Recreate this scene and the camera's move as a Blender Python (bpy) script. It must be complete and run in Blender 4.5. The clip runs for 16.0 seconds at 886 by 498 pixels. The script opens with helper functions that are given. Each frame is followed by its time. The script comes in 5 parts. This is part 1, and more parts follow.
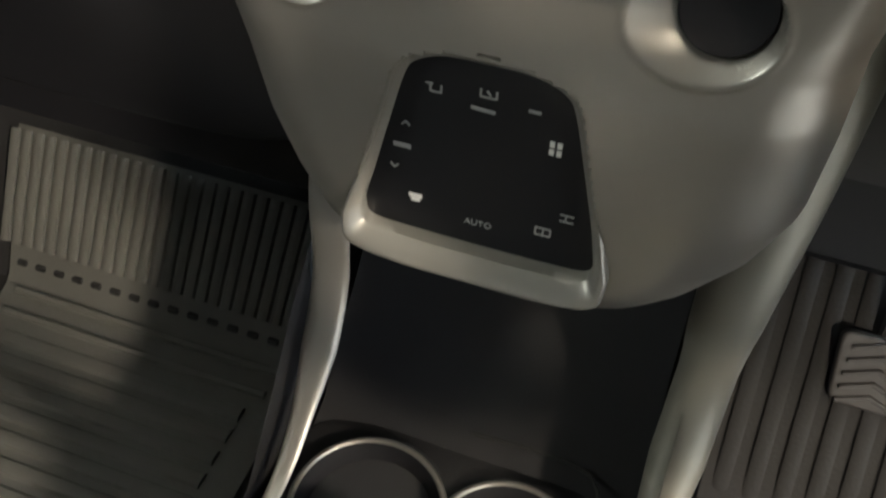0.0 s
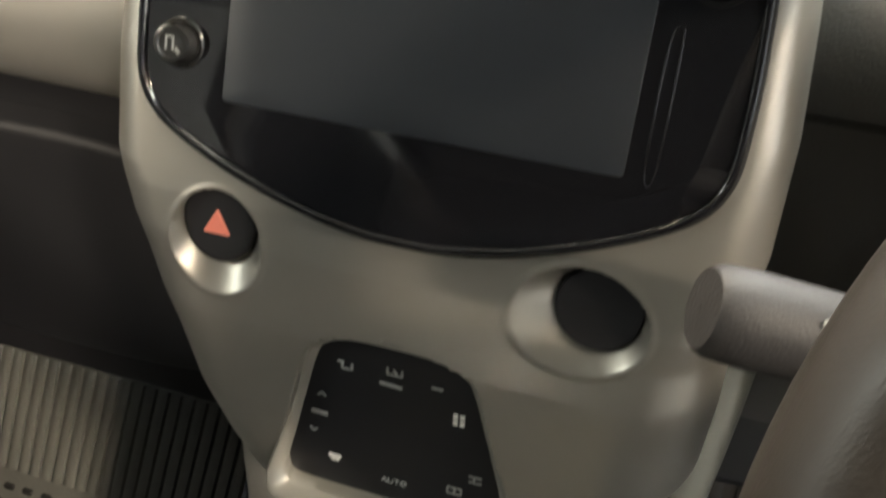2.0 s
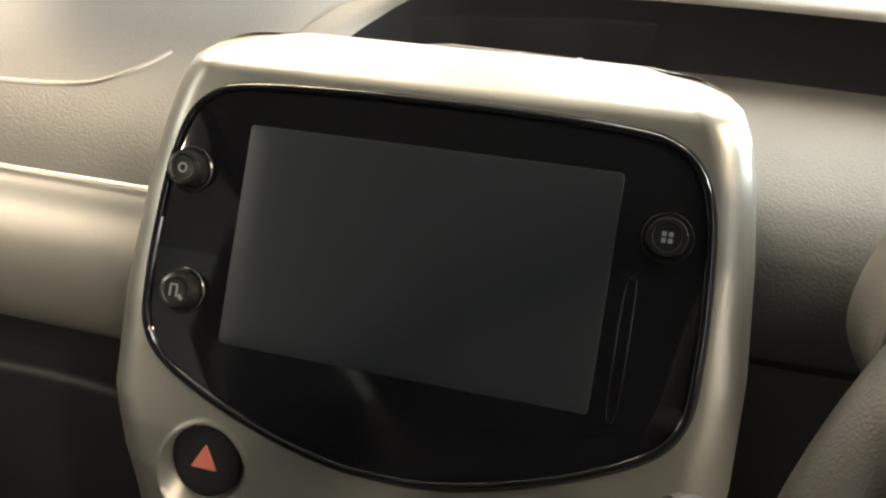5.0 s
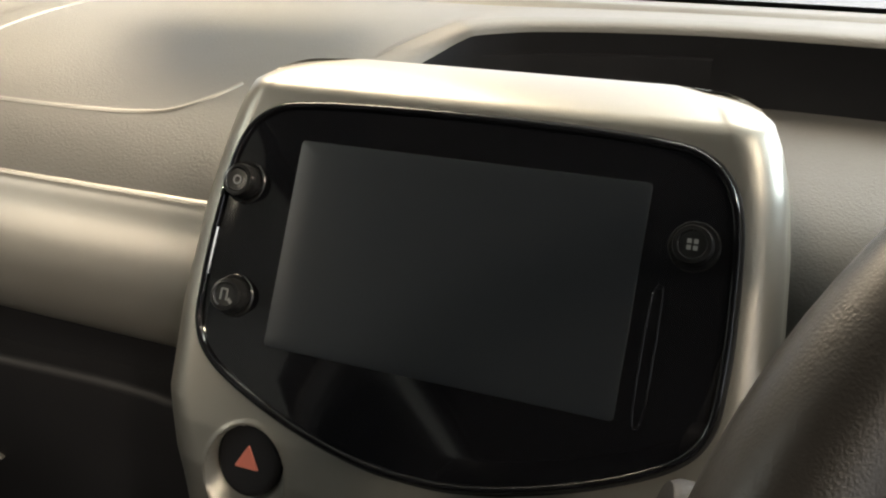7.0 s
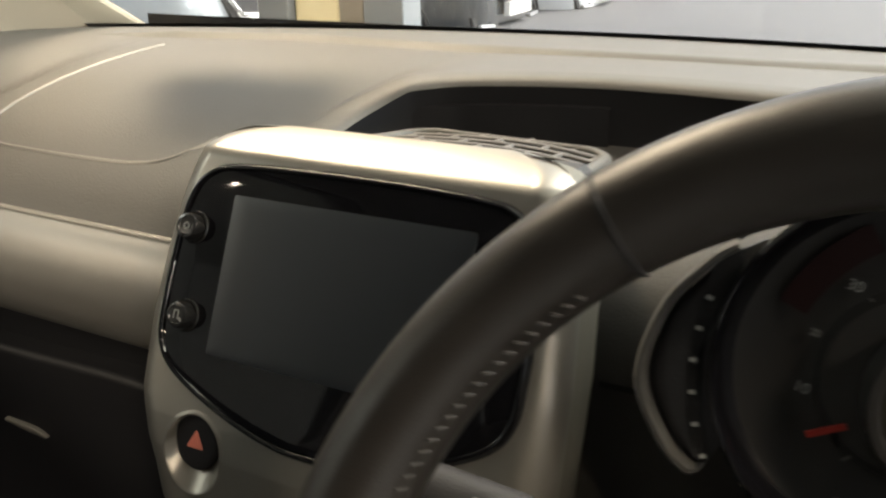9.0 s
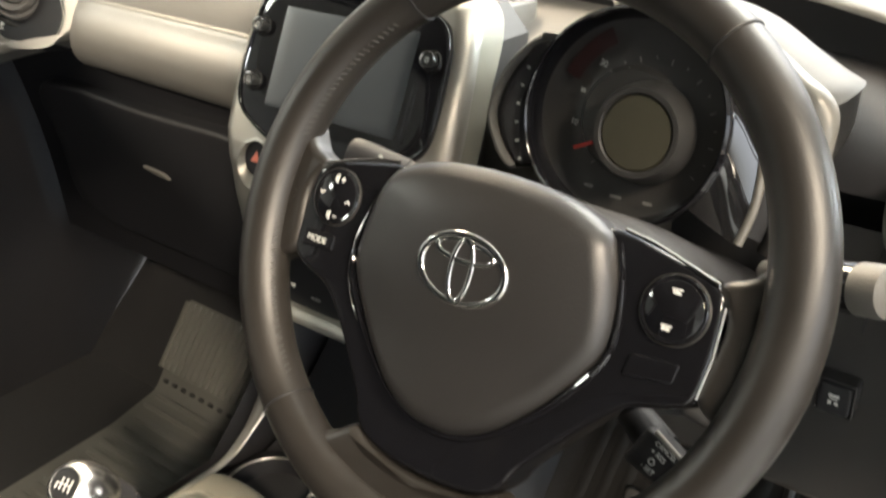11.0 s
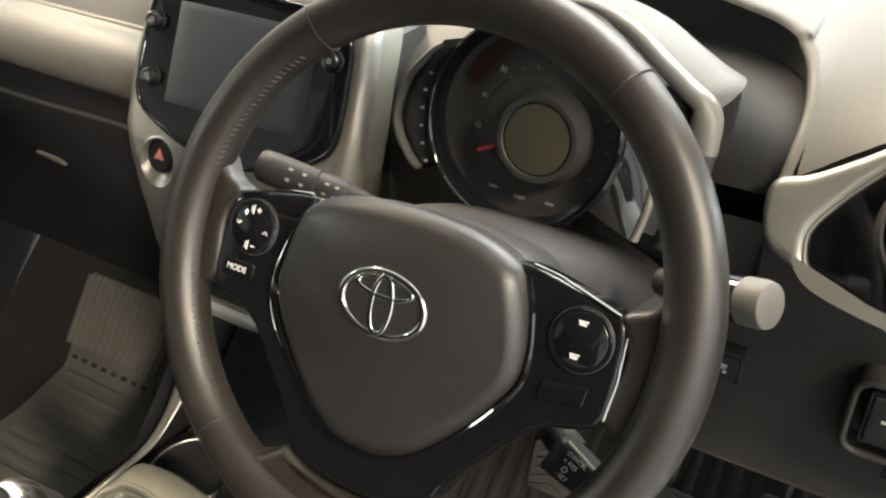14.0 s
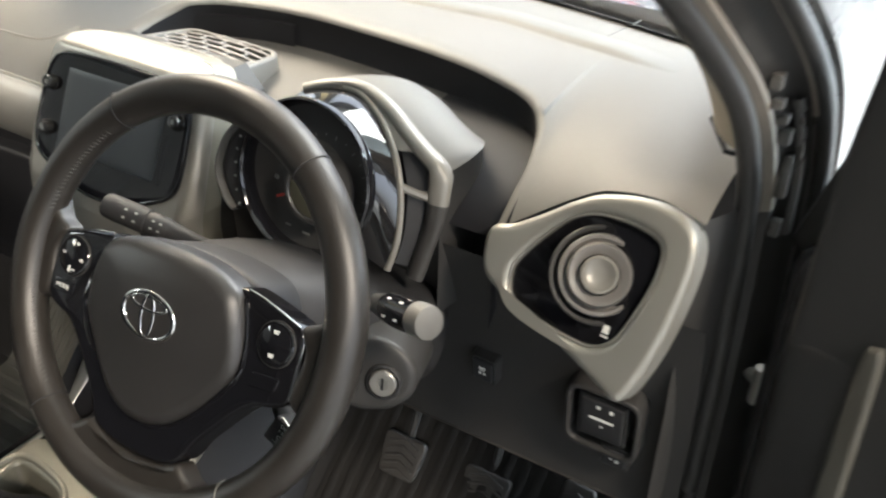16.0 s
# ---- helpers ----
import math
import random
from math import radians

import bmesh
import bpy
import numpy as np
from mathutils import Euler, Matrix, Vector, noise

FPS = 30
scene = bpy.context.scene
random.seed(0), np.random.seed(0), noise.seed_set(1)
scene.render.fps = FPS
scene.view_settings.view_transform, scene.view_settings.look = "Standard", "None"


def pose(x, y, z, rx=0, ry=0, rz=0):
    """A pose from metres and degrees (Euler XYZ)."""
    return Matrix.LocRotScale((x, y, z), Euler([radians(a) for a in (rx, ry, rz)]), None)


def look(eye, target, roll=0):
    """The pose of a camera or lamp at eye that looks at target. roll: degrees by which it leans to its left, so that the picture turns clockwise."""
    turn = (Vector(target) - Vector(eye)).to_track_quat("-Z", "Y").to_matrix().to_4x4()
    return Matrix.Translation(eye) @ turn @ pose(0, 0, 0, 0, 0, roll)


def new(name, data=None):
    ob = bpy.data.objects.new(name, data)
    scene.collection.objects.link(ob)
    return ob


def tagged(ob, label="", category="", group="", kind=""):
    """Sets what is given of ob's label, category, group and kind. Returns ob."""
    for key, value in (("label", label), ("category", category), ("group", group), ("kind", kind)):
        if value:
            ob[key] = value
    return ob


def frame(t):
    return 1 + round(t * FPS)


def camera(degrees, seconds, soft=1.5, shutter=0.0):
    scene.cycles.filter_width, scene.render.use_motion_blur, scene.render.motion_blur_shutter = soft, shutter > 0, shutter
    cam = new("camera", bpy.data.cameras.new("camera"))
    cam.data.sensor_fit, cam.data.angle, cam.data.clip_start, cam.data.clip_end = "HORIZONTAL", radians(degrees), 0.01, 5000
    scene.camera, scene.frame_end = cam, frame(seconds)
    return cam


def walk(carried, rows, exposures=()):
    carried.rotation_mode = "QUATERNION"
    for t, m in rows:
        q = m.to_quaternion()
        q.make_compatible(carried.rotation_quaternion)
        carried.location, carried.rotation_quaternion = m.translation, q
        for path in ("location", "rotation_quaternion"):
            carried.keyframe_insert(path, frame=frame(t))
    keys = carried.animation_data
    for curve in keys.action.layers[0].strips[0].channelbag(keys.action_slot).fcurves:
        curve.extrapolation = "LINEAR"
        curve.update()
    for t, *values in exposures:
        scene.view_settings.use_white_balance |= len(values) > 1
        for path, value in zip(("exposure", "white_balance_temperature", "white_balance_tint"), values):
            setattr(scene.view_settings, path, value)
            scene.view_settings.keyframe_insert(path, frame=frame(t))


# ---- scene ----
# ---- camera and walk ----
cam = camera(50.75, 16.0, soft=2.2, shutter=0.4)
PATH = [
    (0.0, pose(0.0758, -0.3182, 1.0116, 42.35, -1.16, 19.79)),
    (0.5, pose(0.0746, -0.3154, 1.0107, 46.00, -1.10, 18.60)),
    (1.0, pose(0.0752, -0.3138, 1.0100, 46.73, -1.17, 18.30)),
    (1.5, pose(0.0824, -0.3073, 1.0257, 47.99, -1.46, 18.80)),
    (2.0, pose(0.0976, -0.2975, 1.0693, 51.61, -1.25, 18.01)),
    (2.5, pose(0.1011, -0.2976, 1.1000, 55.15, -1.80, 17.20)),
    (3.0, pose(0.1026, -0.3014, 1.1222, 57.62, -2.58, 15.62)),
    (3.5, pose(0.1064, -0.3098, 1.1274, 61.20, -3.06, 15.10)),
    (4.0, pose(0.0962, -0.3093, 1.1133, 62.72, -2.71, 15.37)),
    (4.5, pose(0.0974, -0.3232, 1.1041, 64.60, -2.71, 15.49)),
    (5.0, pose(0.1035, -0.3235, 1.0845, 66.41, -2.32, 16.75)),
    (5.2, pose(0.1079, -0.3266, 1.0784, 68.18, -2.12, 17.61)),
    (7.3, pose(0.1365, -0.3359, 1.0667, 70.54, -1.22, 22.99)),
    (7.5, pose(0.1360, -0.3371, 1.0701, 69.86, -1.06, 22.85)),
    (8.0, pose(0.1366, -0.3368, 1.0857, 68.45, -0.72, 22.72)),
    (8.2, pose(0.1410, -0.3363, 1.0908, 67.73, -0.28, 23.31)),
    (10.3, pose(0.5357, -0.5308, 1.1701, 73.18, -0.38, 38.64)),
    (10.5, pose(0.5423, -0.5577, 1.1596, 70.66, -0.87, 38.76)),
    (11.0, pose(0.5557, -0.5888, 1.1589, 63.37, -0.63, 37.08)),
    (11.5, pose(0.5521, -0.5998, 1.1618, 60.14, -0.73, 34.85)),
    (12.0, pose(0.5474, -0.6072, 1.1569, 58.54, -0.71, 33.65)),
    (12.5, pose(0.5475, -0.6065, 1.1624, 57.99, -0.86, 32.76)),
    (13.0, pose(0.5423, -0.5952, 1.1792, 57.89, -0.89, 31.96)),
    (13.5, pose(0.5389, -0.5885, 1.2049, 58.03, -1.06, 31.15)),
    (14.0, pose(0.5414, -0.5875, 1.2300, 58.24, -1.15, 30.25)),
    (14.5, pose(0.5571, -0.5855, 1.2442, 58.20, -1.20, 29.63)),
    (15.0, pose(0.5939, -0.5534, 1.2581, 58.39, -1.36, 29.20)),
    (15.5, pose(0.6369, -0.5324, 1.2552, 58.53, -1.50, 29.09)),
    (16.0, pose(0.8022, -0.6230, 1.3597, 58.59, -1.70, 31.81)),
]
EXPO = [(0.0, 2.92, 6200, 10), (1.0, 3.08, 6350, 10), (2.0, 3.06, 6500, 10), (2.5, 2.85, 6650, 10), (3.5, 2.5, 6900, 10), (5.0, 2.32, 6700, 10), (7.3, 1.78, 6500, 10), (8.0, 1.8, 6500, 10), (10.3, 1.0, 6900, 10),
        (10.5, 1.0, 6900, 10), (11.0, 2.75, 6500, 10), (12.5, 2.7, 6450, 10), (14.5, 2.57, 6350, 10), (15.0, 2.58, 6200, 10), (16.0, 2.4, 6000, 10)]
walk(cam, PATH, EXPO)

# ---- world and lights ----
world = bpy.data.worlds.new("overcast_sky")
scene.world = world
world.use_nodes = True
wn = world.node_tree
sky = wn.nodes.new("ShaderNodeTexSky")
sky.sky_type = "NISHITA"
sky.sun_disc = False
sky.sun_elevation, sky.sun_rotation = radians(50), radians(40)
sky.dust_density = 4.0
wn.nodes["Background"].inputs[1].default_value = 0.15
pale = wn.nodes.new("ShaderNodeHueSaturation")
pale.inputs["Saturation"].default_value = 0.3
wn.links.new(sky.outputs[0], pale.inputs["Color"])
wn.links.new(pale.outputs[0], wn.nodes["Background"].inputs[0])
sun = new("sun", bpy.data.lights.new("sun", "SUN"))
sun.data.energy, sun.data.angle, sun.data.color = 3.5, radians(25), (1.0, 0.97, 0.93)
sun.matrix_world = look((4, 6, 9), (0, 0, 0))


def area_lamp(x, y, z, watts, size, color, target=None):
    ob = new("area_lamp", bpy.data.lights.new("area_lamp", "AREA"))
    ob.data.energy, ob.data.size, ob.data.color = watts, size, color
    ob.matrix_world = look((x, y, z), target or (x, y + 0.001, 0))
    return ob


WARM = (1.0, 0.84, 0.64)
area_lamp(-1.5, 1.3, 3.2, 56, 1.3, (1.0, 0.81, 0.58), (-0.3, 0.2, 1.0))
area_lamp(2.4, -0.7, 2.7, 18, 0.5, WARM, (0.3, 0, 0.9))
area_lamp(0.6, 1.6, 3.2, 40, 1.7, (1.0, 0.95, 0.85), (0.2, 0.2, 1.0))
# Added fill: narrow spot that brightens only the passenger's mat.
spot = new("fill_spot", bpy.data.lights.new("fill_spot", "SPOT"))
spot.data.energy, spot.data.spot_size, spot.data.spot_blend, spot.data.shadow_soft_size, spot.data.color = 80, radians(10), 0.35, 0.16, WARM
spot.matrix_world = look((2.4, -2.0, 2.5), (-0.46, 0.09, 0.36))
# Second added spot, for a pool of light on the driver's mat.
spot = new("fill_spot", bpy.data.lights.new("fill_spot", "SPOT"))
spot.data.energy, spot.data.spot_size, spot.data.spot_blend, spot.data.shadow_soft_size, spot.data.color = 50, radians(5.0), 0.35, 0.05, WARM
spot.matrix_world = look((1.6, -2.6, 2.2), (0.25, 0.15, 0.36))
# Third added spot, brightens the passenger fascia; no such fitting is known.
spot = new("fill_spot", bpy.data.lights.new("fill_spot", "SPOT"))
spot.data.energy, spot.data.spot_size, spot.data.spot_blend, spot.data.shadow_soft_size, spot.data.color = 135, radians(4.4), 0.8, 0.06, WARM
spot.matrix_world = look((-3.4, -3.2, 2.9), (-0.34, 0.0, 0.925))
# Unseen lamp, added to put a sheen on the display.
area_lamp(-4.4, -2.35, 3.05, 8, 0.6, (0.97, 1.0, 0.9), (0, 0, 0.9))
day = area_lamp(3.7, 2.5, 2.0, 125, 3.2, (0.84, 0.97, 1.0), (0.4, 0.1, 1.0))
day.data.shape, day.data.size_y = "RECTANGLE", 1.9
day.name = "window_daylight"


# ---- materials ----
def material(name, color, rough=0.5, metal=0.0, vary=0.12, grain=900.0, bump=0.05, spec=0.5, coat=0.0, blotch=9.0, rough_vary=0.12):
    """A surface with fine grain, larger uneven patches and slightly uneven gloss."""
    m = bpy.data.materials.new(name)
    m.use_nodes = True
    nt = m.node_tree
    b = nt.nodes["Principled BSDF"]
    b.inputs["Metallic"].default_value = metal
    b.inputs["Specular IOR Level"].default_value = spec
    b.inputs["Coat Weight"].default_value = coat
    b.inputs["Coat Roughness"].default_value = 0.03
    tc = nt.nodes.new("ShaderNodeTexCoord")
    big = nt.nodes.new("ShaderNodeTexNoise")
    big.inputs["Scale"].default_value = blotch
    big.inputs["Detail"].default_value = 5
    fine = nt.nodes.new("ShaderNodeTexNoise")
    fine.inputs["Scale"].default_value = grain
    fine.inputs["Detail"].default_value = 2
    for n in (big, fine):
        nt.links.new(tc.outputs["Object"], n.inputs["Vector"])
    mix = nt.nodes.new("ShaderNodeMix")
    mix.data_type = "RGBA"
    mix.inputs["A"].default_value = (*[c * (1 - vary) for c in color], 1)
    mix.inputs["B"].default_value = (*[min(1, c * (1 + vary)) for c in color], 1)
    nt.links.new(big.outputs["Fac"], mix.inputs["Factor"])
    nt.links.new(mix.outputs["Result"], b.inputs["Base Color"])
    mr = nt.nodes.new("ShaderNodeMapRange")
    mr.inputs["To Min"].default_value = max(0.01, rough * (1 - rough_vary))
    mr.inputs["To Max"].default_value = min(1, rough * (1 + rough_vary))
    nt.links.new(big.outputs["Fac"], mr.inputs["Value"])
    nt.links.new(mr.outputs["Result"], b.inputs["Roughness"])
    if bump > 0:
        bp = nt.nodes.new("ShaderNodeBump")
        bp.inputs["Strength"].default_value = bump
        bp.inputs["Distance"].default_value = 0.0006
        nt.links.new(fine.outputs["Fac"], bp.inputs["Height"])
        nt.links.new(bp.outputs["Normal"], b.inputs["Normal"])
    return m


def clear_glass(name, tint=(1, 1, 1), rough=0.0):
    m = bpy.data.materials.new(name)
    m.use_nodes = True
    b = m.node_tree.nodes["Principled BSDF"]
    nt = m.node_tree
    nt.nodes.remove(b)
    see = nt.nodes.new("ShaderNodeBsdfTransparent")
    see.inputs["Color"].default_value = (*tint, 1)
    shine = nt.nodes.new("ShaderNodeBsdfGlossy")
    shine.inputs["Roughness"].default_value = 0.02
    lw = nt.nodes.new("ShaderNodeLayerWeight")
    steep = nt.nodes.new("ShaderNodeMath")
    steep.operation = "POWER"
    steep.inputs[1].default_value = 4.0
    nt.links.new(lw.outputs["Facing"], steep.inputs[0])
    fr = nt.nodes.new("ShaderNodeMath")
    fr.operation = "MULTIPLY_ADD"
    fr.inputs[1].default_value, fr.inputs[2].default_value = 0.5, 0.04
    nt.links.new(steep.outputs[0], fr.inputs[0])
    mix = nt.nodes.new("ShaderNodeMixShader")
    nt.links.new(fr.outputs[0], mix.inputs[0])
    nt.links.new(see.outputs[0], mix.inputs[1])
    nt.links.new(shine.outputs[0], mix.inputs[2])
    nt.links.new(mix.outputs[0], nt.nodes["Material Output"].inputs["Surface"])
    return m


PAD = material("grained_dash_plastic", (0.115, 0.11, 0.10), 0.52, vary=0.08, grain=700, bump=0.45)
FASCIA = material("satin_grey_fascia", (0.20, 0.19, 0.17), 0.36, metal=0.25, vary=0.05, grain=1500, bump=0.06)
VENT_SILVER = material("satin_vent_paint", (0.30, 0.29, 0.26), 0.38, metal=0.5, vary=0.05, grain=2500, bump=0.05)
SILVER = material("satin_silver_paint", (0.33, 0.318, 0.287), 0.36, metal=0.7, vary=0.05, grain=2500, bump=0.05)
DARK = material("black_grained_plastic", (0.024, 0.024, 0.0255), 0.55, vary=0.15, grain=800, bump=0.4, spec=0.3)
CHARCOAL = material("charcoal_plastic", (0.032, 0.031, 0.030), 0.48, vary=0.12, grain=800, bump=0.35, spec=0.35)
GLOSS = material("piano_black", (0.007, 0.007, 0.0085), 0.05, vary=0.1, bump=0.0)
SCREEN = material("matte_screen", (0.015, 0.018, 0.023), 0.36, vary=0.2, bump=0.0, blotch=3, spec=0.9)
CLIMATE = material("dark_touch_panel", (0.014, 0.0145, 0.0165), 0.3, vary=0.2, bump=0.0, spec=0.25)
NOZZLE = material("mid_grey_nozzle_plastic", (0.13, 0.122, 0.113), 0.45, vary=0.08, grain=900, bump=0.2)
KNOB_CHROME = material("brushed_knob_chrome", (0.93, 0.91, 0.87), 0.26, metal=1.0, vary=0.04, bump=0.0)
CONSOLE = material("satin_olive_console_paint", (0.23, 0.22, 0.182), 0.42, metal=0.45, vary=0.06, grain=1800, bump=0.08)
BLACK = material("deep_black_plastic", (0.014, 0.014, 0.016), 0.6, vary=0.2, grain=700, bump=0.2, spec=0.25)
KNEE = material("dark_grained_knee_plastic", (0.038, 0.0365, 0.035), 0.55, vary=0.12, grain=800, bump=0.4, spec=0.35)
# Lightened rubber: the light on the pedal pads is put into this grey.
PEDAL_RUBBER = material("lit_pedal_rubber", (0.042, 0.04, 0.038), 0.6, vary=0.35, grain=250, bump=0.5, blotch=60)
SHELF = material("dim_grained_plastic", (0.075, 0.072, 0.067), 0.55, vary=0.1, grain=700, bump=0.45, spec=0.4)
CHROME = material("chrome", (0.82, 0.81, 0.78), 0.08, metal=1.0, vary=0.03, bump=0.0)
AIRMAT = material("soft_airbag_plastic", (0.022, 0.021, 0.0205), 0.37, vary=0.15, grain=1100, bump=0.3, spec=0.65)
LEATHER = material("black_leather", (0.0215, 0.019, 0.0165), 0.38, vary=0.25, grain=1500, bump=0.22, spec=0.55, blotch=22, rough_vary=0.3)
RUBBER = material("grey_rubber_mat", (0.105, 0.105, 0.096), 0.7, vary=0.2, grain=300, bump=0.5, blotch=14)
BLACK_RUBBER = material("black_rubber", (0.02, 0.02, 0.02), 0.6, vary=0.2, grain=300, bump=0.5)
CARPET = material("black_carpet", (0.016, 0.016, 0.017), 0.95, vary=0.35, grain=1100, bump=1.0, blotch=30)
WHITE_PRINT = material("white_print", (0.75, 0.75, 0.72), 0.5, bump=0)
PANEL_PRINT = material("grey_panel_print", (0.40, 0.40, 0.38), 0.5, bump=0)
GREY_PRINT = material("dim_grey_print", (0.28, 0.29, 0.28), 0.5, bump=0)
RED = material("red_plastic", (0.38, 0.035, 0.025), 0.4, bump=0)
PINK_RED = material("pale_red_plastic", (0.62, 0.19, 0.14), 0.4, bump=0)
THREAD = material("dark_thread", (0.06, 0.058, 0.055), 0.8, bump=0)
LCD = material("olive_lcd", (0.050, 0.047, 0.033), 0.3, vary=0.06, bump=0)
TRIM_CREAM = material("cream_pillar_trim", (0.46, 0.385, 0.285), 0.7, vary=0.06, grain=500, bump=0.3)


# ---- building helpers ----
def part(name, bm, mat, parent=None, label="", smooth=True):
    me = bpy.data.meshes.new(name)
    if isinstance(bm, tuple):
        me.from_pydata(bm[0], [], bm[1])
    else:
        bm.to_mesh(me)
        bm.free()
    b2 = bmesh.new()
    b2.from_mesh(me)
    bmesh.ops.remove_doubles(b2, verts=b2.verts, dist=1e-6)
    bmesh.ops.recalc_face_normals(b2, faces=b2.faces)
    b2.to_mesh(me)
    b2.free()
    me.materials.append(mat)
    for p in me.polygons:
        p.use_smooth = smooth
    if smooth:
        me.set_sharp_from_angle(angle=radians(38))
    ob = new(name, me)
    if parent is not None:
        ob.parent = parent
    if label:
        ob["label"] = label
    return ob


def thing(name, label, category, group="", kind="", at=(0, 0, 0)):
    ob = new(name)
    ob.empty_display_size = 0.02
    return tagged(ob, label, category, group, kind)


def spline(pts, n=12, closed=True):
    """A Catmull-Rom curve through the points, n samples between two of them."""
    pts = [np.array(p, float) for p in pts]
    out = []
    m = len(pts)
    for i in range(m if closed else m - 1):
        if closed:
            a, b, c, d = pts[i - 1], pts[i], pts[(i + 1) % m], pts[(i + 2) % m]
        else:
            a, b, c, d = pts[max(i - 1, 0)], pts[i], pts[i + 1], pts[min(i + 2, m - 1)]
        for k in range(n):
            t = k / n
            out.append(0.5 * (2 * b + (c - a) * t + (2 * a - 5 * b + 4 * c - d) * t * t + (3 * b - a - 3 * c + d) * t ** 3))
    if not closed:
        out.append(pts[-1])
    return np.array(out)


def mirrored(half):
    """A closed outline from its right half, given from the top centre down to the bottom centre."""
    return list(half) + [(-u, v) for u, v in half[::-1] if abs(u) > 1e-6]


def loft(rings, closed=True, cap0=False, cap1=False):
    verts, faces = [], []
    n = len(rings[0])
    for r in rings:
        verts += [tuple(p) for p in r]
    for i in range(len(rings) - 1):
        for k in range(n if closed else n - 1):
            a, b = i * n + k, i * n + (k + 1) % n
            faces.append((a, b, b + n, a + n))
    if cap0:
        faces.append(tuple(range(n))[::-1])
    if cap1:
        faces.append(tuple(range((len(rings) - 1) * n, len(rings) * n)))
    return verts, faces


def grid(f, us, vs):
    """A surface from f(u, v)."""
    return loft([[f(u, v) for u in us] for v in vs], closed=False)


def inset(outline, d):
    """The outline moved inwards by d."""
    o = np.array(outline)
    t = np.roll(o, -1, 0) - np.roll(o, 1, 0)
    nrm = np.stack([-t[:, 1], t[:, 0]], 1)
    nrm /= np.linalg.norm(nrm, axis=1)[:, None] + 1e-12
    area = 0.5 * np.sum(o[:, 0] * np.roll(o[:, 1], -1) - np.roll(o[:, 0], -1) * o[:, 1])
    return o + nrm * d * (1 if area > 0 else -1)


def slab(outline, fr, top, bottom, r=0.0015, dome=0.0, steps=4):
    """A plate in the frame fr(u, v, w), from the height bottom to top, with rounded upper edges; dome lifts its middle."""
    o = np.array(outline)
    c = o.mean(0)
    rings = [[fr(u, v, bottom) for u, v in o]]
    for k in range(steps + 1):
        a = math.pi / 2 * k / steps
        rings.append([fr(u, v, top - r + r * math.sin(a)) for u, v in inset(o, r * (1 - math.cos(a)))])
    q = inset(o, r)
    for s in (0.85, 0.65, 0.45, 0.25, 0.08):
        rings.append([fr(c[0] + (u - c[0]) * s, c[1] + (v - c[1]) * s, top + dome * (1 - s * s)) for u, v in q])
    return loft(rings, cap0=True, cap1=True)


def frame_ring(outer, inner, fr, top, bottom, r=0.003, steps=5):
    """A ring between two outlines of equal count, with rounded edges."""
    rings = [[fr(u, v, bottom) for u, v in outer]]
    for k in range(steps + 1):
        a = math.pi / 2 * k / steps
        rings.append([fr(u, v, top - r + r * math.sin(a)) for u, v in inset(outer, r * (1 - math.cos(a)))])
    for k in range(steps + 1):
        a = math.pi / 2 * (1 - k / steps)
        rings.append([fr(u, v, top - r + r * math.sin(a)) for u, v in inset(inner, -r * (1 - math.cos(a)))])
    rings.append([fr(u, v, bottom) for u, v in inner])
    return loft(rings)


def lathe(profile, fr, n=48, cx=0.0, cy=0.0, cap0=False, cap1=False, squash=1.0):
    """Turned round the frame's w axis at (cx, cy): profile of (radius, w)."""
    rings = [[fr(cx + r * math.cos(2 * math.pi * k / n), cy + squash * r * math.sin(2 * math.pi * k / n), w) for k in range(n)] for r, w in profile]
    return loft(rings, cap0=cap0, cap1=cap1)


def tube(path, radius, n=12, caps=True, squash=(1.0, 1.0), up=(0, 0, 1)):
    """A round bar along a path; radius may be a list."""
    p = [Vector(q) for q in path]
    rad = radius if isinstance(radius, (list, tuple)) else [radius] * len(p)
    rings = []
    for i, q in enumerate(p):
        t = (p[min(i + 1, len(p) - 1)] - p[max(i - 1, 0)]).normalized()
        s = t.cross(Vector(up))
        s = s.normalized() if s.length > 1e-4 else Vector((1, 0, 0))
        w = s.cross(t).normalized()
        rings.append([tuple(q + rad[i] * (squash[0] * s * math.cos(2 * math.pi * k / n) + squash[1] * w * math.sin(2 * math.pi * k / n))) for k in range(n)])
    return loft(rings, cap0=caps, cap1=caps)


def box(x0, x1, y0, y1, z0, z1, r=0.0):
    bm = bmesh.new()
    bmesh.ops.create_cube(bm, size=1)
    for v in bm.verts:
        v.co = Vector(((x0 + x1) / 2 + v.co.x * (x1 - x0), (y0 + y1) / 2 + v.co.y * (y1 - y0), (z0 + z1) / 2 + v.co.z * (z1 - z0)))
    if r:
        bmesh.ops.bevel(bm, geom=bm.edges[:], offset=r, segments=3, affect="EDGES", profile=0.5)
    return bm


def merged(*meshes):
    verts, faces = [], []
    for v, f in meshes:
        k = len(verts)
        verts += list(v)
        faces += [tuple(i + k for i in q) for q in f]
    return verts, faces


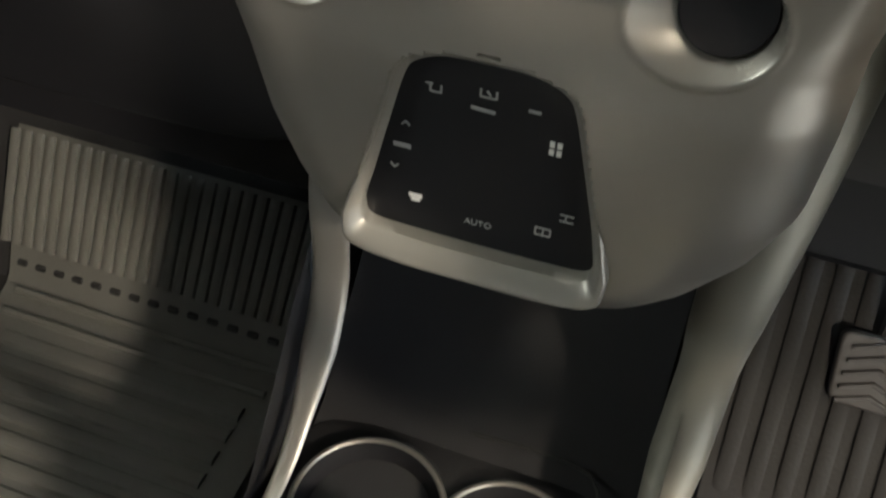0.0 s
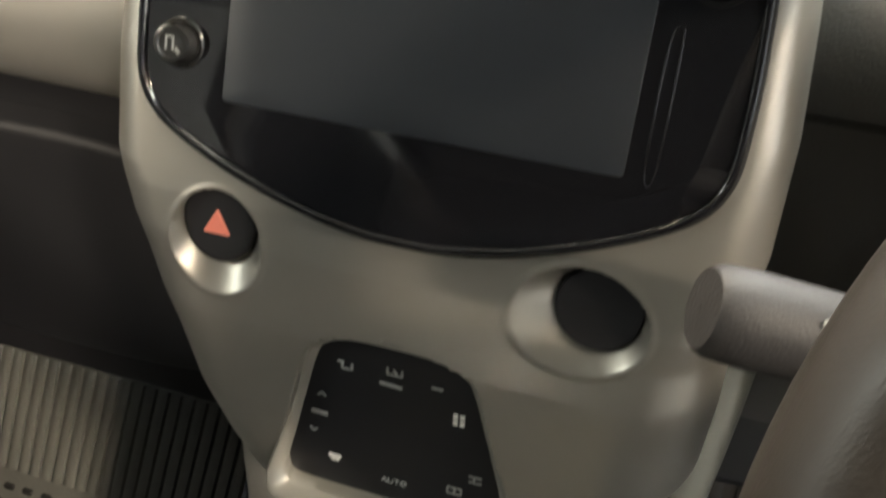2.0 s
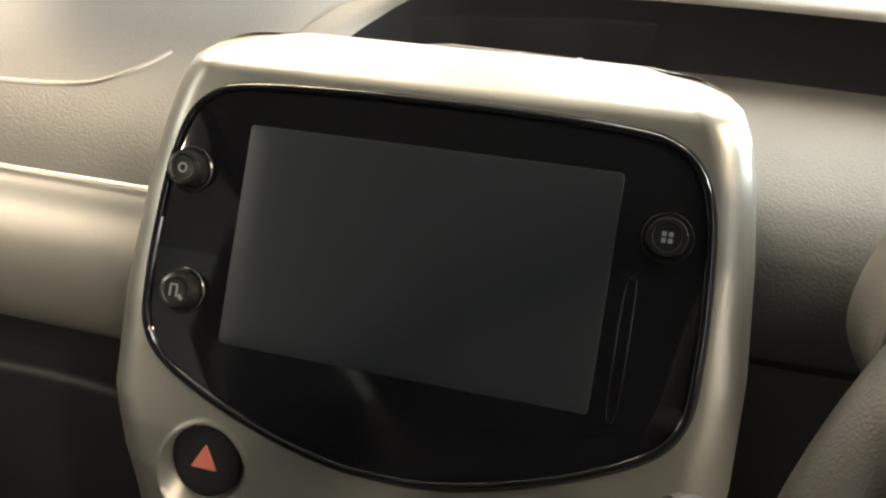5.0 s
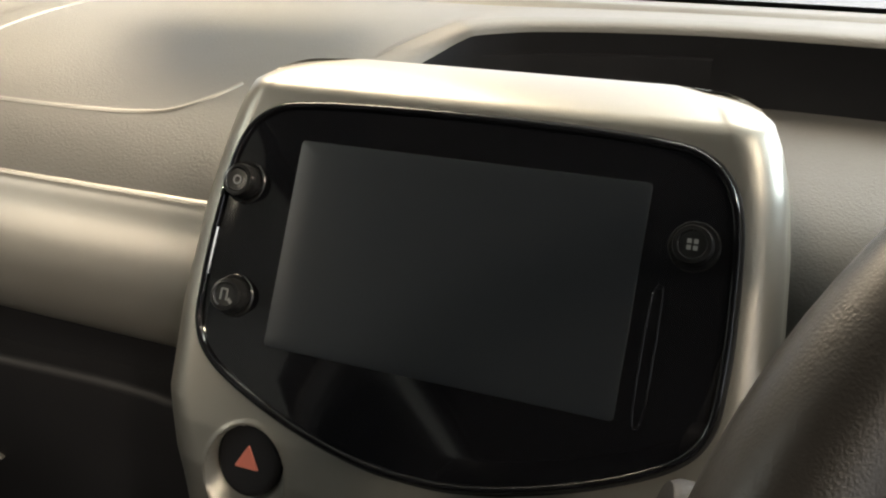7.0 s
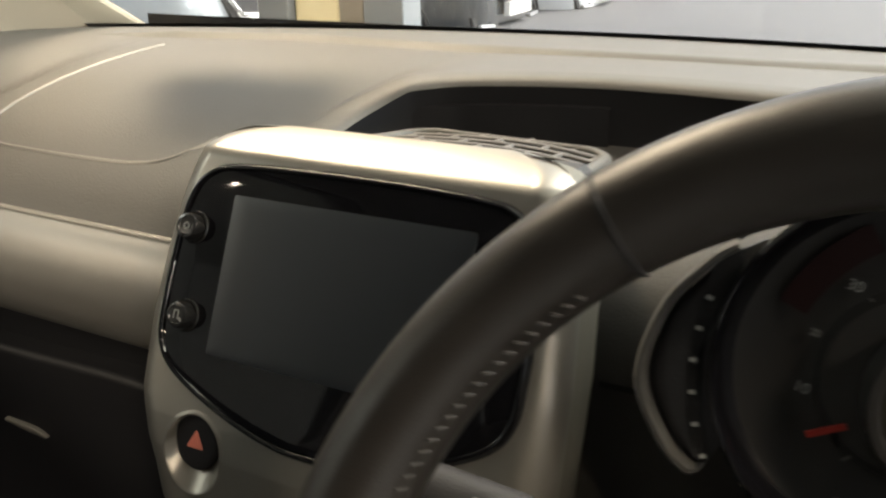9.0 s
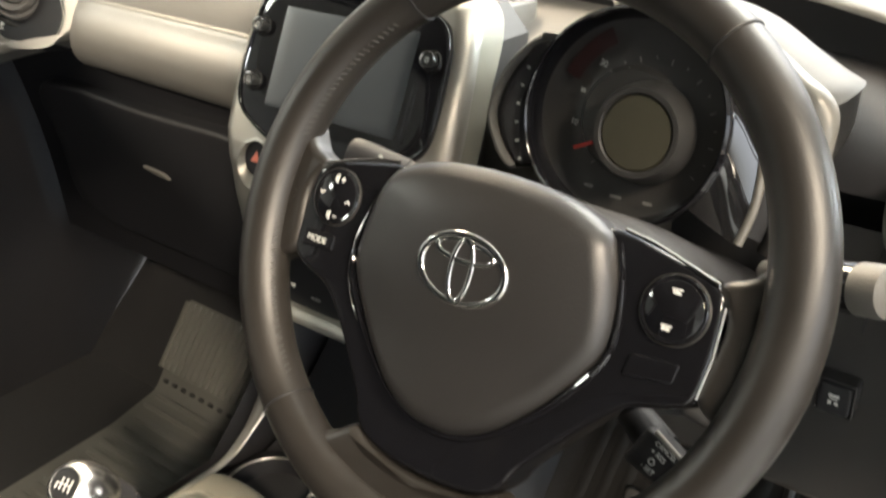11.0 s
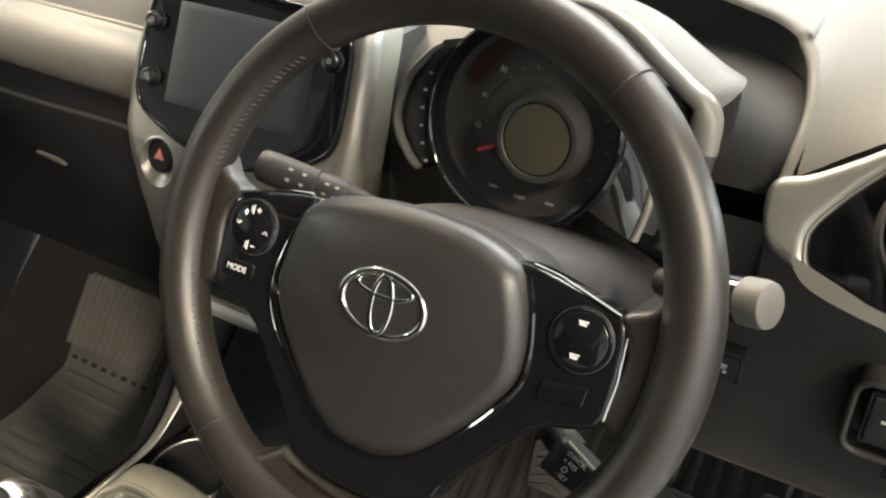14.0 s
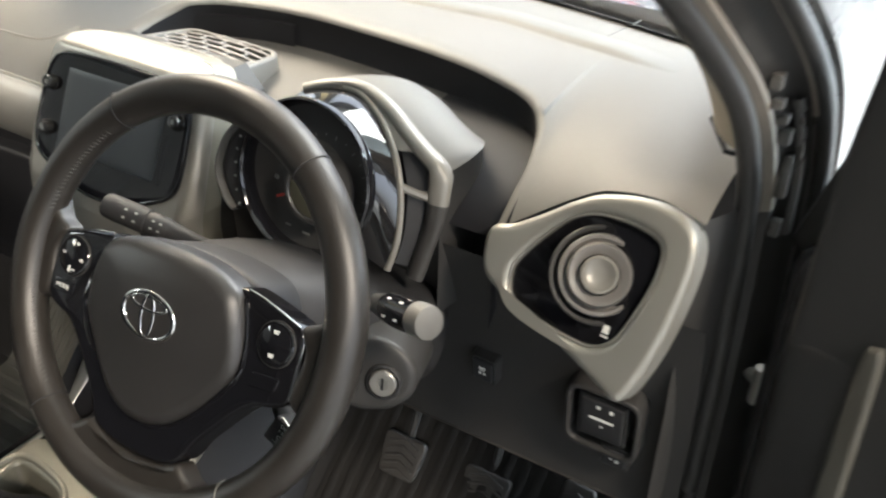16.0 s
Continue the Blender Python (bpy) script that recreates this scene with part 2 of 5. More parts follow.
def bar(fr, u0, v0, u1, v1, w, thick, height=0.0004):
    """A thin raised stroke from (u0, v0) to (u1, v1)."""
    d = np.array([u1 - u0, v1 - v0])
    d = d / (np.linalg.norm(d) + 1e-9)
    n = np.array([-d[1], d[0]]) * thick / 2
    c = [(u0 - n[0], v0 - n[1]), (u1 - n[0], v1 - n[1]), (u1 + n[0], v1 + n[1]), (u0 + n[0], v0 + n[1])]
    return loft([[fr(u, v, w) for u, v in c], [fr(u, v, w + height) for u, v in c]], cap0=True, cap1=True)


def lettering(text, fr, u, v, w, size, mat, parent, name="lettering", turn=0.0):
    cu = bpy.data.curves.new(name, "FONT")
    cu.body, cu.size, cu.align_x, cu.align_y, cu.extrude = text, size, "CENTER", "CENTER", 0.0002
    tmp = bpy.data.objects.new(name, cu)
    me = bpy.data.meshes.new_from_object(tmp)
    bpy.data.objects.remove(tmp)
    c, s = math.cos(radians(turn)), math.sin(radians(turn))
    for q in me.vertices:
        x, y, z = q.co
        q.co = fr(u + c * x - s * y, v + s * x + c * y, w + z)
    me.materials.append(mat)
    ob = new(name, me)
    ob.parent = parent
    return ob


def tilted(origin, degrees):
    """A frame that faces the driver and leans back: u to the right, v up along it, w out of it."""
    c, s = math.cos(radians(degrees)), math.sin(radians(degrees))
    x, y, z = origin
    return lambda u, v, w: (x + u, y + s * v - c * w, z + c * v + s * w)


def seen_from(origin, side, up):
    """A frame from an origin and two directions."""
    o, a = Vector(origin), Vector(side).normalized()
    n = a.cross(Vector(up)).normalized()
    b = n.cross(a).normalized()
    return lambda u, v, w: tuple(o + a * u + b * v + n * w)


DISP = tilted((0, 0, 0.93), 24.4)
WHEEL = tilted((0.299, -0.2016, 0.9257), 28.53)


def lerp(x, xs, ys):
    return float(np.interp(x, xs, ys))


# ---- dashboard ----
def screen_base(x):
    return 0.515 - 0.33 * x * x


RIDGE_X = [0, 0.40, 0.43, 0.455, 0.475, 0.50, 0.53, 0.555, 0.60, 0.635, 0.66]
RIDGE_Y = [0.024, 0.034, 0.044, 0.058, 0.068, 0.076, 0.080, 0.082, 0.078, 0.068, 0.066]
RIDGE_Z = [0.932, 0.931, 0.926, 0.921, 0.931, 0.948, 0.968, 0.979, 0.986, 0.982, 0.975]
ridge = spline(list(zip(RIDGE_X, RIDGE_Y, RIDGE_Z)), 8, closed=False)
RIDGE_X, RIDGE_Y, RIDGE_Z = ridge[:, 0], ridge[:, 1], ridge[:, 2]
CUT_X = [-0.118, -0.115, -0.107, -0.094, -0.073, -0.040, 0.03, 0.10, 0.20, 0.31, 0.375, 0.42, 0.447, 0.461, 0.463, 0.461]
CUT_Y = [0.130, 0.158, 0.184, 0.206, 0.225, 0.242, 0.258, 0.262, 0.254, 0.240, 0.222, 0.200, 0.165, 0.12, 0.085, 0.058]


def pad_point(x, y0, z0, t):
    """The top pad's profile from its rear edge (y0, z0) to the foot of the windscreen, t from 0 to 1."""
    y3, z3 = screen_base(x), 1.003
    y1, z1 = y0 + 0.045, z0 + (1.016 - z0) * 0.62
    y2, z2 = y0 + 0.6 * (y3 - y0) * 0.75, 1.017
    a, b, c, d = (1 - t) ** 3, 3 * t * (1 - t) ** 2, 3 * t * t * (1 - t), t ** 3
    return (x, a * y0 + b * y1 + c * y2 + d * y3, a * z0 + b * z1 + c * z2 + d * z3)


def pad_z(x, y):
    """The height of the uncut pad at a place."""
    y0, z0 = lerp(abs(x), RIDGE_X, RIDGE_Y), lerp(abs(x), RIDGE_X, RIDGE_Z)
    ts = np.linspace(0, 1, 60)
    p = [pad_point(x, y0, z0, t) for t in ts]
    return lerp(y, [q[1] for q in p], [q[2] for q in p])


def pad_from_ridge(x, t):
    return pad_point(x, lerp(abs(x), RIDGE_X, RIDGE_Y), lerp(abs(x), RIDGE_X, RIDGE_Z), t)


def lip(x):
    """How far the pad swells up towards the edge of the cut-out."""
    k = min(1.0, max(0.0, (0.461 - x) / 0.20))
    return lerp(x, [-0.118, -0.085], [0.0, 0.011]) * k * k * (3 - 2 * k)


def pad_from_cut(x, t):
    y0 = lerp(x, CUT_X[:-1], CUT_Y[:-1]) if x < 0.463 else lerp(x, [0.463, 0.4645], [0.085, 0.0627]) if x < 0.4645 else lerp(x, RIDGE_X, RIDGE_Y)
    y = y0 + (screen_base(x) - y0) * t
    return (x, y, pad_z(x, y) + lip(x) * max(0.0, 1 - (y - y0) / 0.17) ** 2)


dashboard = thing("dashboard", "grained grey-beige plastic dashboard with a deep cut-out behind the dials", "dashboard")
ts = np.linspace(0, 1, 44) ** 1.9
part("top_pad", merged(
    grid(pad_from_ridge, np.linspace(-0.66, -0.118, 90), ts),
    grid(pad_from_cut, np.concatenate([np.linspace(-0.118, 0.0, 34), np.linspace(0.01, 0.36, 40), np.linspace(0.365, 0.459, 40), np.linspace(0.460, 0.4645, 8), np.linspace(0.468, 0.644, 48)]), ts)), PAD, dashboard)


# rolled edge and wall of the cut-out, running round it
cut_line = []
for x, y in spline(list(zip(CUT_X, CUT_Y)), 8, closed=False):
    cut_line.append((x, y, pad_z(x, y) + lip(x)))
cut_line = [(-0.112, 0.05, pad_z(-0.112, 0.05)), (-0.1165, 0.095, pad_z(-0.1165, 0.095))] + cut_line


def cut_wall(line, drop):
    rings = []
    for k in range(len(drop)):
        ring = []
        for i, (x, y, z) in enumerate(line):
            a, b = line[max(i - 1, 0)], line[min(i + 1, len(line) - 1)]
            t = Vector((b[0] - a[0], b[1] - a[1], 0)).normalized()
            n = Vector((t.y, -t.x, 0))
            off, down = drop[k]
            off *= lerp(x, [0.30, 0.44], [1.0, 0.4])
            foot = 0.962 if y > 0.16 else max(0.80, 0.962 - (0.16 - y) * 1.6) if x > 0.3 else 0.95
            zz = z - 0.006 * min(1, down * 12) - (z - 0.006 - foot) * max(0, down - 0.083) / 0.917
            ring.append((x + n.x * off, y + n.y * off, zz))
        rings.append(ring)
    return loft(rings, closed=False)


part("cut_out_edge", cut_wall(cut_line, [(0.0, 0.0), (0.006, 0.004), (0.013, 0.012), (0.019, 0.03), (0.022, 0.06), (0.0235, 0.10)]), PAD, dashboard)
part("cut_out_wall", cut_wall(cut_line, [(0.0235, 0.098), (0.0225, 0.16), (0.020, 0.5), (0.020, 0.8), (0.022, 1.0)]), BLACK, dashboard, "dark grained wall inside the cut-out")
# seat belt reminder strip let into the cut-out wall
strip = []
for x in np.linspace(-0.075, 0.068, 24):
    y = lerp(x, CUT_X, CUT_Y) - 0.024
    strip.append((x, y, pad_z(x, y + 0.02) - 0.004))
part("reminder_strip", loft([[(x, y - d, z - h) for x, y, z in strip] for d, h in ((-0.004, 0.004), (0.0, 0.005), (0.0005, 0.044), (-0.004, 0.045))], closed=False), BLACK, dashboard, "black seat belt reminder strip")



SHELF_LINE = spline([(0.255, 0.967), (0.20, 0.962), (0.14, 0.953), (0.095, 0.938), (0.068, 0.915), (0.056, 0.88), (0.056, 0.80), (0.066, 0.70)], 8, closed=False)


def shelf(x, t):
    p = SHELF_LINE[int(round(t * (len(SHELF_LINE) - 1)))]
    return (x, p[0], p[1])


part("shelf", grid(shelf, np.linspace(-0.12, 0.30, 28), np.linspace(0, 1, 40)), SHELF, dashboard)
# Same shelf surface; the overhang's shade is put into its black colour.
part("shelf_end", grid(shelf, np.linspace(0.30, 0.462, 12), np.linspace(0, 0.62, 26)), BLACK, dashboard, "channel beside the dials, its shade put into black colour")
# Filler box, added to stop light showing through the gap.
part("gap_filler", box(0.385, 0.50, 0.098, 0.108, 0.80, 0.912, 0.003), BLACK, dashboard, "black box added to fill the gap below the channel")

# stitched-looking seam of the airbag lid in the passenger side pad
seam_plan = spline([(-0.174, 0.112), (-0.180, 0.098), (-0.195, 0.081), (-0.215, 0.075), (-0.26, 0.073), (-0.33, 0.074), (-0.375, 0.078), (-0.396, 0.093), (-0.403, 0.119), (-0.404, 0.16), (-0.404, 0.30)], 10, closed=False)
part("airbag_seam", tube([(x, y, pad_z(x, y) - 0.0006) for x, y in seam_plan], 0.0019, 8), FASCIA, dashboard, "pale seam of the airbag lid")


def crease_y(x):
    return lerp(abs(x), [0.0, 0.14, 0.29, 0.376, 0.45, 0.52], [0.362, 0.362, 0.370, 0.354, 0.342, 0.322])


part("pad_step", loft([[(x, crease_y(x) + d, pad_z(x, crease_y(x) + d) - 0.001 + (h + 0.001) * min(1.0, max(0.0, (0.54 - abs(x)) / 0.10))) for x in np.linspace(-0.54, 0.54, 90)] for d, h in ((-0.012, -0.001), (-0.006, 0.0012), (-0.002, 0.0042), (0.004, 0.0052), (0.02, 0.0042), (0.05, -0.001))], closed=False), PAD, dashboard, "raised demister ledge")
part("pad_joint", tube([(0.412 + 0.006 * t, 0.395 + 0.09 * t, pad_z(0.412, 0.395 + 0.09 * t) - 0.0003) for t in np.linspace(0, 1, 8)], 0.0010, 6), SHELF, dashboard)


BAND = spline([(0, 0), (-0.005, 0.0008), (-0.0085, -0.004), (-0.015, -0.014), (-0.0215, -0.028), (-0.0255, -0.043), (-0.0245, -0.058), (-0.017, -0.071), (-0.003, -0.080), (0.018, -0.084), (0.05, -0.085)], 6, closed=False)


def band(x, t):
    """The smooth fascia below the ridge on the passenger side."""
    y0, z0 = lerp(abs(x), RIDGE_X, RIDGE_Y), lerp(abs(x), RIDGE_X, RIDGE_Z)
    p = BAND[min(len(BAND) - 1, int(round(t * (len(BAND) - 1))))]
    return (x, y0 + p[0], z0 + p[1])


part("passenger_fascia", grid(band, np.linspace(-0.47, -0.06, 50), np.linspace(0, 1, 61)), FASCIA, dashboard, "smooth satin band below the ridge")
# The ridge's specular highlight, put in as a thin silver bar.
part("ridge_highlight", tube([(x, lerp(abs(x), RIDGE_X, RIDGE_Y) - 0.003, lerp(abs(x), RIDGE_X, RIDGE_Z) + 0.0012) for x in np.linspace(-0.45, -0.06, 40)], 0.0018, 8), VENT_SILVER, dashboard, "silver bar along the ridge, a highlight put in as paint")
part("lower_dash", merged(
    grid(lambda x, t: (x, 0.045 + 0.05 * t + 0.01 * math.sin(t * 3.1), 0.856 - 0.30 * t), np.linspace(-0.66, -0.10, 24), np.linspace(0, 1, 16)),
    grid(lambda x, t: (x, 0.10 + 0.30 * t, 0.556 + 0.03 * t), np.linspace(-0.66, -0.10, 8), np.linspace(0, 1, 6))), BLACK, dashboard, "black lower dash")

glovebox = thing("glovebox", "closed black glovebox lid with a small latch recess", "glovebox")
GL = seen_from((-0.36, 0.068, 0.72), (1, 0, 0), (0, -0.17, 1))
part("lid", slab(spline([(-0.21, 0.085), (0.0, 0.09), (0.20, 0.085), (0.205, 0.0), (0.20, -0.10), (0.0, -0.115), (-0.20, -0.10), (-0.215, 0.0)], 8), GL, 0.014, -0.01, 0.006), BLACK, glovebox)
part("latch", slab(spline([(-0.022, 0.013), (0.010, 0.012), (0.022, 0.0075), (0.022, 0.005), (0.0, 0.006), (-0.021, 0.010)], 4), GL, 0.018, 0.012, 0.002), FASCIA, glovebox, "small grey latch pull")

# knee panel on the driver's side
part("knee_panel", merged(
    grid(lambda x, t: (x, 0.055 + 0.03 * math.sin(t * 2.2) + 0.008 * t, 0.885 - 0.26 * t), np.linspace(0.13, 0.665, 40), np.linspace(0, 1, 24)),
    grid(lambda x, t: (x, 0.084 + 0.25 * t, 0.625 + 0.02 * t), np.linspace(0.13, 0.665, 10), np.linspace(0, 1, 6))), KNEE, dashboard, "dark grained knee panel")


# ---- outer air vents with their surrounds ----
def vent_frame(side):
    n = Vector((-0.16 * side, -1, 0.5)).normalized()
    return lambda u, v, w: (side * u + n.x * w, 0.035 + 0.5 * (v - 0.91) - 0.16 * (u - 0.56) + n.y * w, v + n.z * w)


VENT_OUT = [(0.452, 0.921), (0.475, 0.931), (0.503, 0.949), (0.53, 0.968), (0.557, 0.981), (0.60, 0.989), (0.635, 0.982), (0.648, 0.96), (0.645, 0.91), (0.634, 0.865), (0.619, 0.835),
            (0.60, 0.838), (0.57, 0.848), (0.53, 0.860), (0.487, 0.870), (0.460, 0.880), (0.450, 0.900)]
VENT_IN = [(0.4855, 0.8977), (0.4966, 0.9162), (0.5158, 0.9395), (0.5316, 0.9541), (0.5517, 0.9629), (0.5736, 0.9660), (0.5955, 0.9658), (0.6119, 0.9623), (0.6188, 0.9556), (0.6200, 0.9429), (0.6181, 0.9265),
           (0.6121, 0.9062), (0.6052, 0.8875), (0.5984, 0.8757), (0.5874, 0.8675), (0.5745, 0.8635), (0.5538, 0.8630), (0.5285, 0.8648), (0.5052, 0.8681), (0.4923, 0.8731), (0.4862, 0.8827)]


def even(outline, n):
    """The closed outline with n points at equal steps along it."""
    o = np.vstack([outline, outline[:1]])
    d = np.concatenate([[0], np.cumsum(np.linalg.norm(np.diff(o, axis=0), axis=1))])
    k = np.linspace(0, d[-1], n + 1)[:-1]
    return np.stack([np.interp(k, d, o[:, 0]), np.interp(k, d, o[:, 1])], 1)


def side_vent(side, label):
    ob = thing("air_vent", label, "air vent", "round vents at the dashboard's ends")
    V = vent_frame(side)
    out, inn = even(spline(VENT_OUT[-1:] + VENT_OUT[:-1], 6), 110), even(spline(VENT_IN, 6), 110)
    part("surround", frame_ring(out, inn, V, 0.008, -0.02, 0.0075, 7), VENT_SILVER if side > 0 else FASCIA, ob, "satin silver teardrop surround")
    part("gloss_insert", slab(inset(inn, -0.004), V, 0.000, -0.02, 0.001), GLOSS if side > 0 else BLACK, ob, "black insert")
    part("insert_rim", frame_ring(inset(inn, -0.001), inset(inn, 0.0012), V, 0.0050, -0.004, 0.001, 3), SILVER, ob)
    # the nozzle is turned towards the cabin
    n = Vector((0.27, -0.80, 0.54) if side > 0 else (0.40, -0.80, 0.42)).normalized()
    a = Vector((0, 0, 1)).cross(n)
    N = seen_from(V(0.5705, 0.9195, 0.004), a, n.cross(a))
    part("socket_ring", lathe([(0.0445, -0.012), (0.0445, -0.003), (0.043, -0.0015), (0.040, -0.003), (0.0385, -0.010)], N, 64), CHARCOAL, ob)
    part("nozzle", lathe([(0.034, -0.014), (0.0365, -0.002), (0.0365, 0.003), (0.0350, 0.0052), (0.0320, 0.0050), (0.0302, 0.0020), (0.0290, 0.0018), (0.0284, 0.0052), (0.0280, 0.0100), (0.0265, 0.0122), (0.0235, 0.0118), (0.0205, 0.0090), (0.0180, 0.0082)], N, 64), NOZZLE, ob, "ribbed grey nozzle rings")
    part("centre_knob", lathe([(0.0172, 0.006), (0.0170, 0.0135), (0.0158, 0.0158), (0.0138, 0.0158), (0.0115, 0.0135), (0.006, 0.0120), (0.0004, 0.0117)], N, 44, cap1=True), FASCIA, ob, "dished centre knob")
    part("marking", merged(bar(V, 0.589, 0.8785, 0.589, 0.8850, 0.0, 0.006), bar(V, 0.5855, 0.8760, 0.5925, 0.8760, 0.0, 0.0012)), WHITE_PRINT, ob, "small white airflow mark")
    return ob


side_vent(1, "round vent in a silver teardrop surround with gloss black insert")
side_vent(-1, "round vent in a satin grey surround at the passenger's end")

# ---- centre stack ----
stack = thing("centre_stack", "satin silver centre console shield around screen and climate controls", "centre console")
ST_Z = [0.672, 0.676, 0.684, 0.70, 0.72, 0.745, 0.78, 0.82, 0.86, 0.90, 0.94, 0.97, 0.985, 0.995, 1.0015, 1.0055, 1.0076, 1.0085]
ST_HW = [0.045, 0.062, 0.078, 0.093, 0.104, 0.112, 0.119, 0.126, 0.1335, 0.1335, 0.130, 0.1255, 0.1215, 0.1165, 0.110, 0.1035, 0.097, 0.088]
ST_RX = [0.030, 0.034, 0.038, 0.042, 0.044, 0.044, 0.042, 0.034, 0.022, 0.018, 0.016, 0.016, 0.016, 0.016, 0.016, 0.016, 0.016, 0.016]
FR_Z = [0.66, 0.68, 0.70, 0.75, 0.80, 0.835, 0.852, 0.93, 1.03]
FR_Y = [-0.040, -0.0465, -0.0492, -0.0512, -0.0480, -0.0415, -0.0354, 0.0, 0.0454]

ST_HWR = [0.058, 0.072, 0.088, 0.106, 0.121, 0.1300, 0.1310, 0.1295, 0.1335, 0.1335, 0.130, 0.1255, 0.1215, 0.1165, 0.110, 0.1035, 0.097, 0.088]


def front_y(z):
    return lerp(z, FR_Z, FR_Y)


# scoops: disc centre and radii, then the outer ellipse's centre and radii
SCOOPS = [(-0.0788, 0.8385, 0.0165, 0.0165, -0.0770, 0.8340, 0.0200, 0.0215), (0.0780, 0.8385, 0.0165, 0.0155, 0.0718, 0.8350, 0.0258, 0.0208)]


def shell_point(a, z):
    hw, rx = lerp(z, ST_Z, ST_HW if a < 0 else ST_HWR), lerp(z, ST_Z, ST_RX)
    x = a * hw
    y = front_y(z)
    d = (1 - abs(a)) * hw
    qx, qt = max(0.0, (rx - d) / rx), max(0.0, (z - 0.9935) / 0.015)
    q = min(1.0, math.hypot(qx, qt))
    if q > 0:
        top = qt * qt / (qx * qx + qt * qt)
        r = rx * 1.15 * (1 - top) + 0.032 * top
        p = 2.0 - 0.65 * top
        y += r * (1 - max(0.0, 1 - q ** p) ** (1 / p))
    low = z - 0.672
    if low < 0.02:
        y += 0.025 * (1 - math.sqrt(max(0, 1 - ((0.02 - low) / 0.02) ** 2)))
    if 0.69 < z < 0.815 and abs(x) < 0.066:
        edge_hw = lerp(z - 0.7207, [-0.024, -0.022, -0.010, 0.002, 0.036, 0.067, 0.074, 0.079, 0.083, 0.086], [0.0, 0.055, 0.0595, 0.057, 0.0468, 0.0386, 0.036, 0.0315, 0.020, 0.0])
        y += 0.013 * min(1.0, max(0.0, (edge_hw - abs(x)) / 0.003))
    for cx, cz, ra, rb, ex, ez, ea, eb in SCOOPS:
        o = 1 - math.hypot((x - ex) / ea, (z - ez) / eb)
        i = max(0.0, math.hypot((x - cx) / ra, (z - cz) / rb) - 1)
        if o > 0:
            y += 0.0085 * o / (o + 0.75 * i + 1e-6)
        elif o > -0.12:
            y -= 0.0006 * (1 - (o / 0.06 + 1) ** 2)
    return (x, y, z if z < 0.9935 else 0.9935 + (z - 0.9935) * 0.62)


aa = np.sin(np.linspace(-math.pi / 2, math.pi / 2, 261))
zz = np.concatenate([0.672 + 0.02 * (1 - np.cos(np.linspace(0, math.pi / 2, 14)))[:-1], np.concatenate([np.linspace(0.692, 0.81, 60)[:-1], np.linspace(0.81, 0.862, 70)[:-1], np.linspace(0.862, 1.0, 50)]), 1.0 + 0.0085 * np.sin(np.linspace(0, math.pi / 2, 14))[1:]])
rows = [[shell_point(a, z) for a in aa] for z in zz]
front = loft(rows, closed=False)
edge = [r[0] for r in rows] + rows[-1][1:-1] + [r[-1] for r in rows[::-1]]


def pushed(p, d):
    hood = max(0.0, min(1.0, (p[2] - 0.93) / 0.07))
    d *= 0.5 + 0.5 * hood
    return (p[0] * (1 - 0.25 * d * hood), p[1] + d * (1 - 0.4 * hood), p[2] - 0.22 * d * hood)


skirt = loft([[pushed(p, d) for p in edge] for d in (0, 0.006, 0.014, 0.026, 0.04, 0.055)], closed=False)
part("shell", front, SILVER, stack)
# Side of the same silver shell; its shade is put into darker paint.
part("skirt", skirt, CONSOLE, stack, "returned side of the shell, shade put into darker paint")
part("core", loft([[(s * 0.118, y, z) for s, z in ((-1, 0.70), (-1, 0.96), (-0.8, 0.985), (0.8, 0.985), (1, 0.96), (1, 0.70))] for y in (0.03, 0.12)], cap0=True, cap1=True), CHARCOAL, stack, smooth=False)

BEZEL = spline(mirrored([(0, 0.0655), (0.045, 0.065), (0.078, 0.0632), (0.094, 0.060), (0.1055, 0.051), (0.112, 0.034), (0.1148, 0.005), (0.1155, -0.022), (0.1135, -0.043), (0.103, -0.0575), (0.078, -0.0705), (0.047, -0.081), (0.02, -0.0865), (0, -0.0875)]), 8)
SCR = [(-0.0775, -0.0461), (0.0775, -0.0461), (0.0775, 0.0461), (-0.0775, 0.0461)]


def rounded(pts, r, n=5):
    """A polygon with rounded corners."""
    out = []
    m = len(pts)
    for i in range(m):
        p = np.array(pts[i], float)
        a, b = np.array(pts[i - 1], float) - p, np.array(pts[(i + 1) % m], float) - p
        a, b = p + a / np.linalg.norm(a) * r, p + b / np.linalg.norm(b) * r
        for k in range(n + 1):
            t = k / n
            out.append((1 - t) ** 2 * a + 2 * t * (1 - t) * p + t * t * b)
    return np.array(out)


gloss = part("screen_panel", slab(BEZEL, DISP, 0.0022, -0.004, 0.0018), GLOSS, stack, "glossy piano-black screen surround")
part("panel_edge", frame_ring(inset(BEZEL, -0.0012), inset(BEZEL, 0.0006), DISP, 0.0010, -0.004, 0.0006, 3), DARK, gloss)
part("panel_lip", frame_ring(BEZEL, inset(BEZEL, 0.0030), DISP, 0.0040, 0.0005, 0.0012, 5), GLOSS, gloss, "raised gloss black lip")
# Reflection on the lip's lower left, put in as a chrome bar.
part("edge_glint", tube([DISP(u, v, 0.0028) for u, v in spline([(-0.1122, 0.002), (-0.1128, -0.022), (-0.1110, -0.0415), (-0.1015, -0.0555), (-0.0765, -0.0683), (-0.0600, -0.0745)], 6, closed=False)], 0.0006, 6), CHROME, gloss, "thin chrome bar, the lip's reflection put in as a shape")
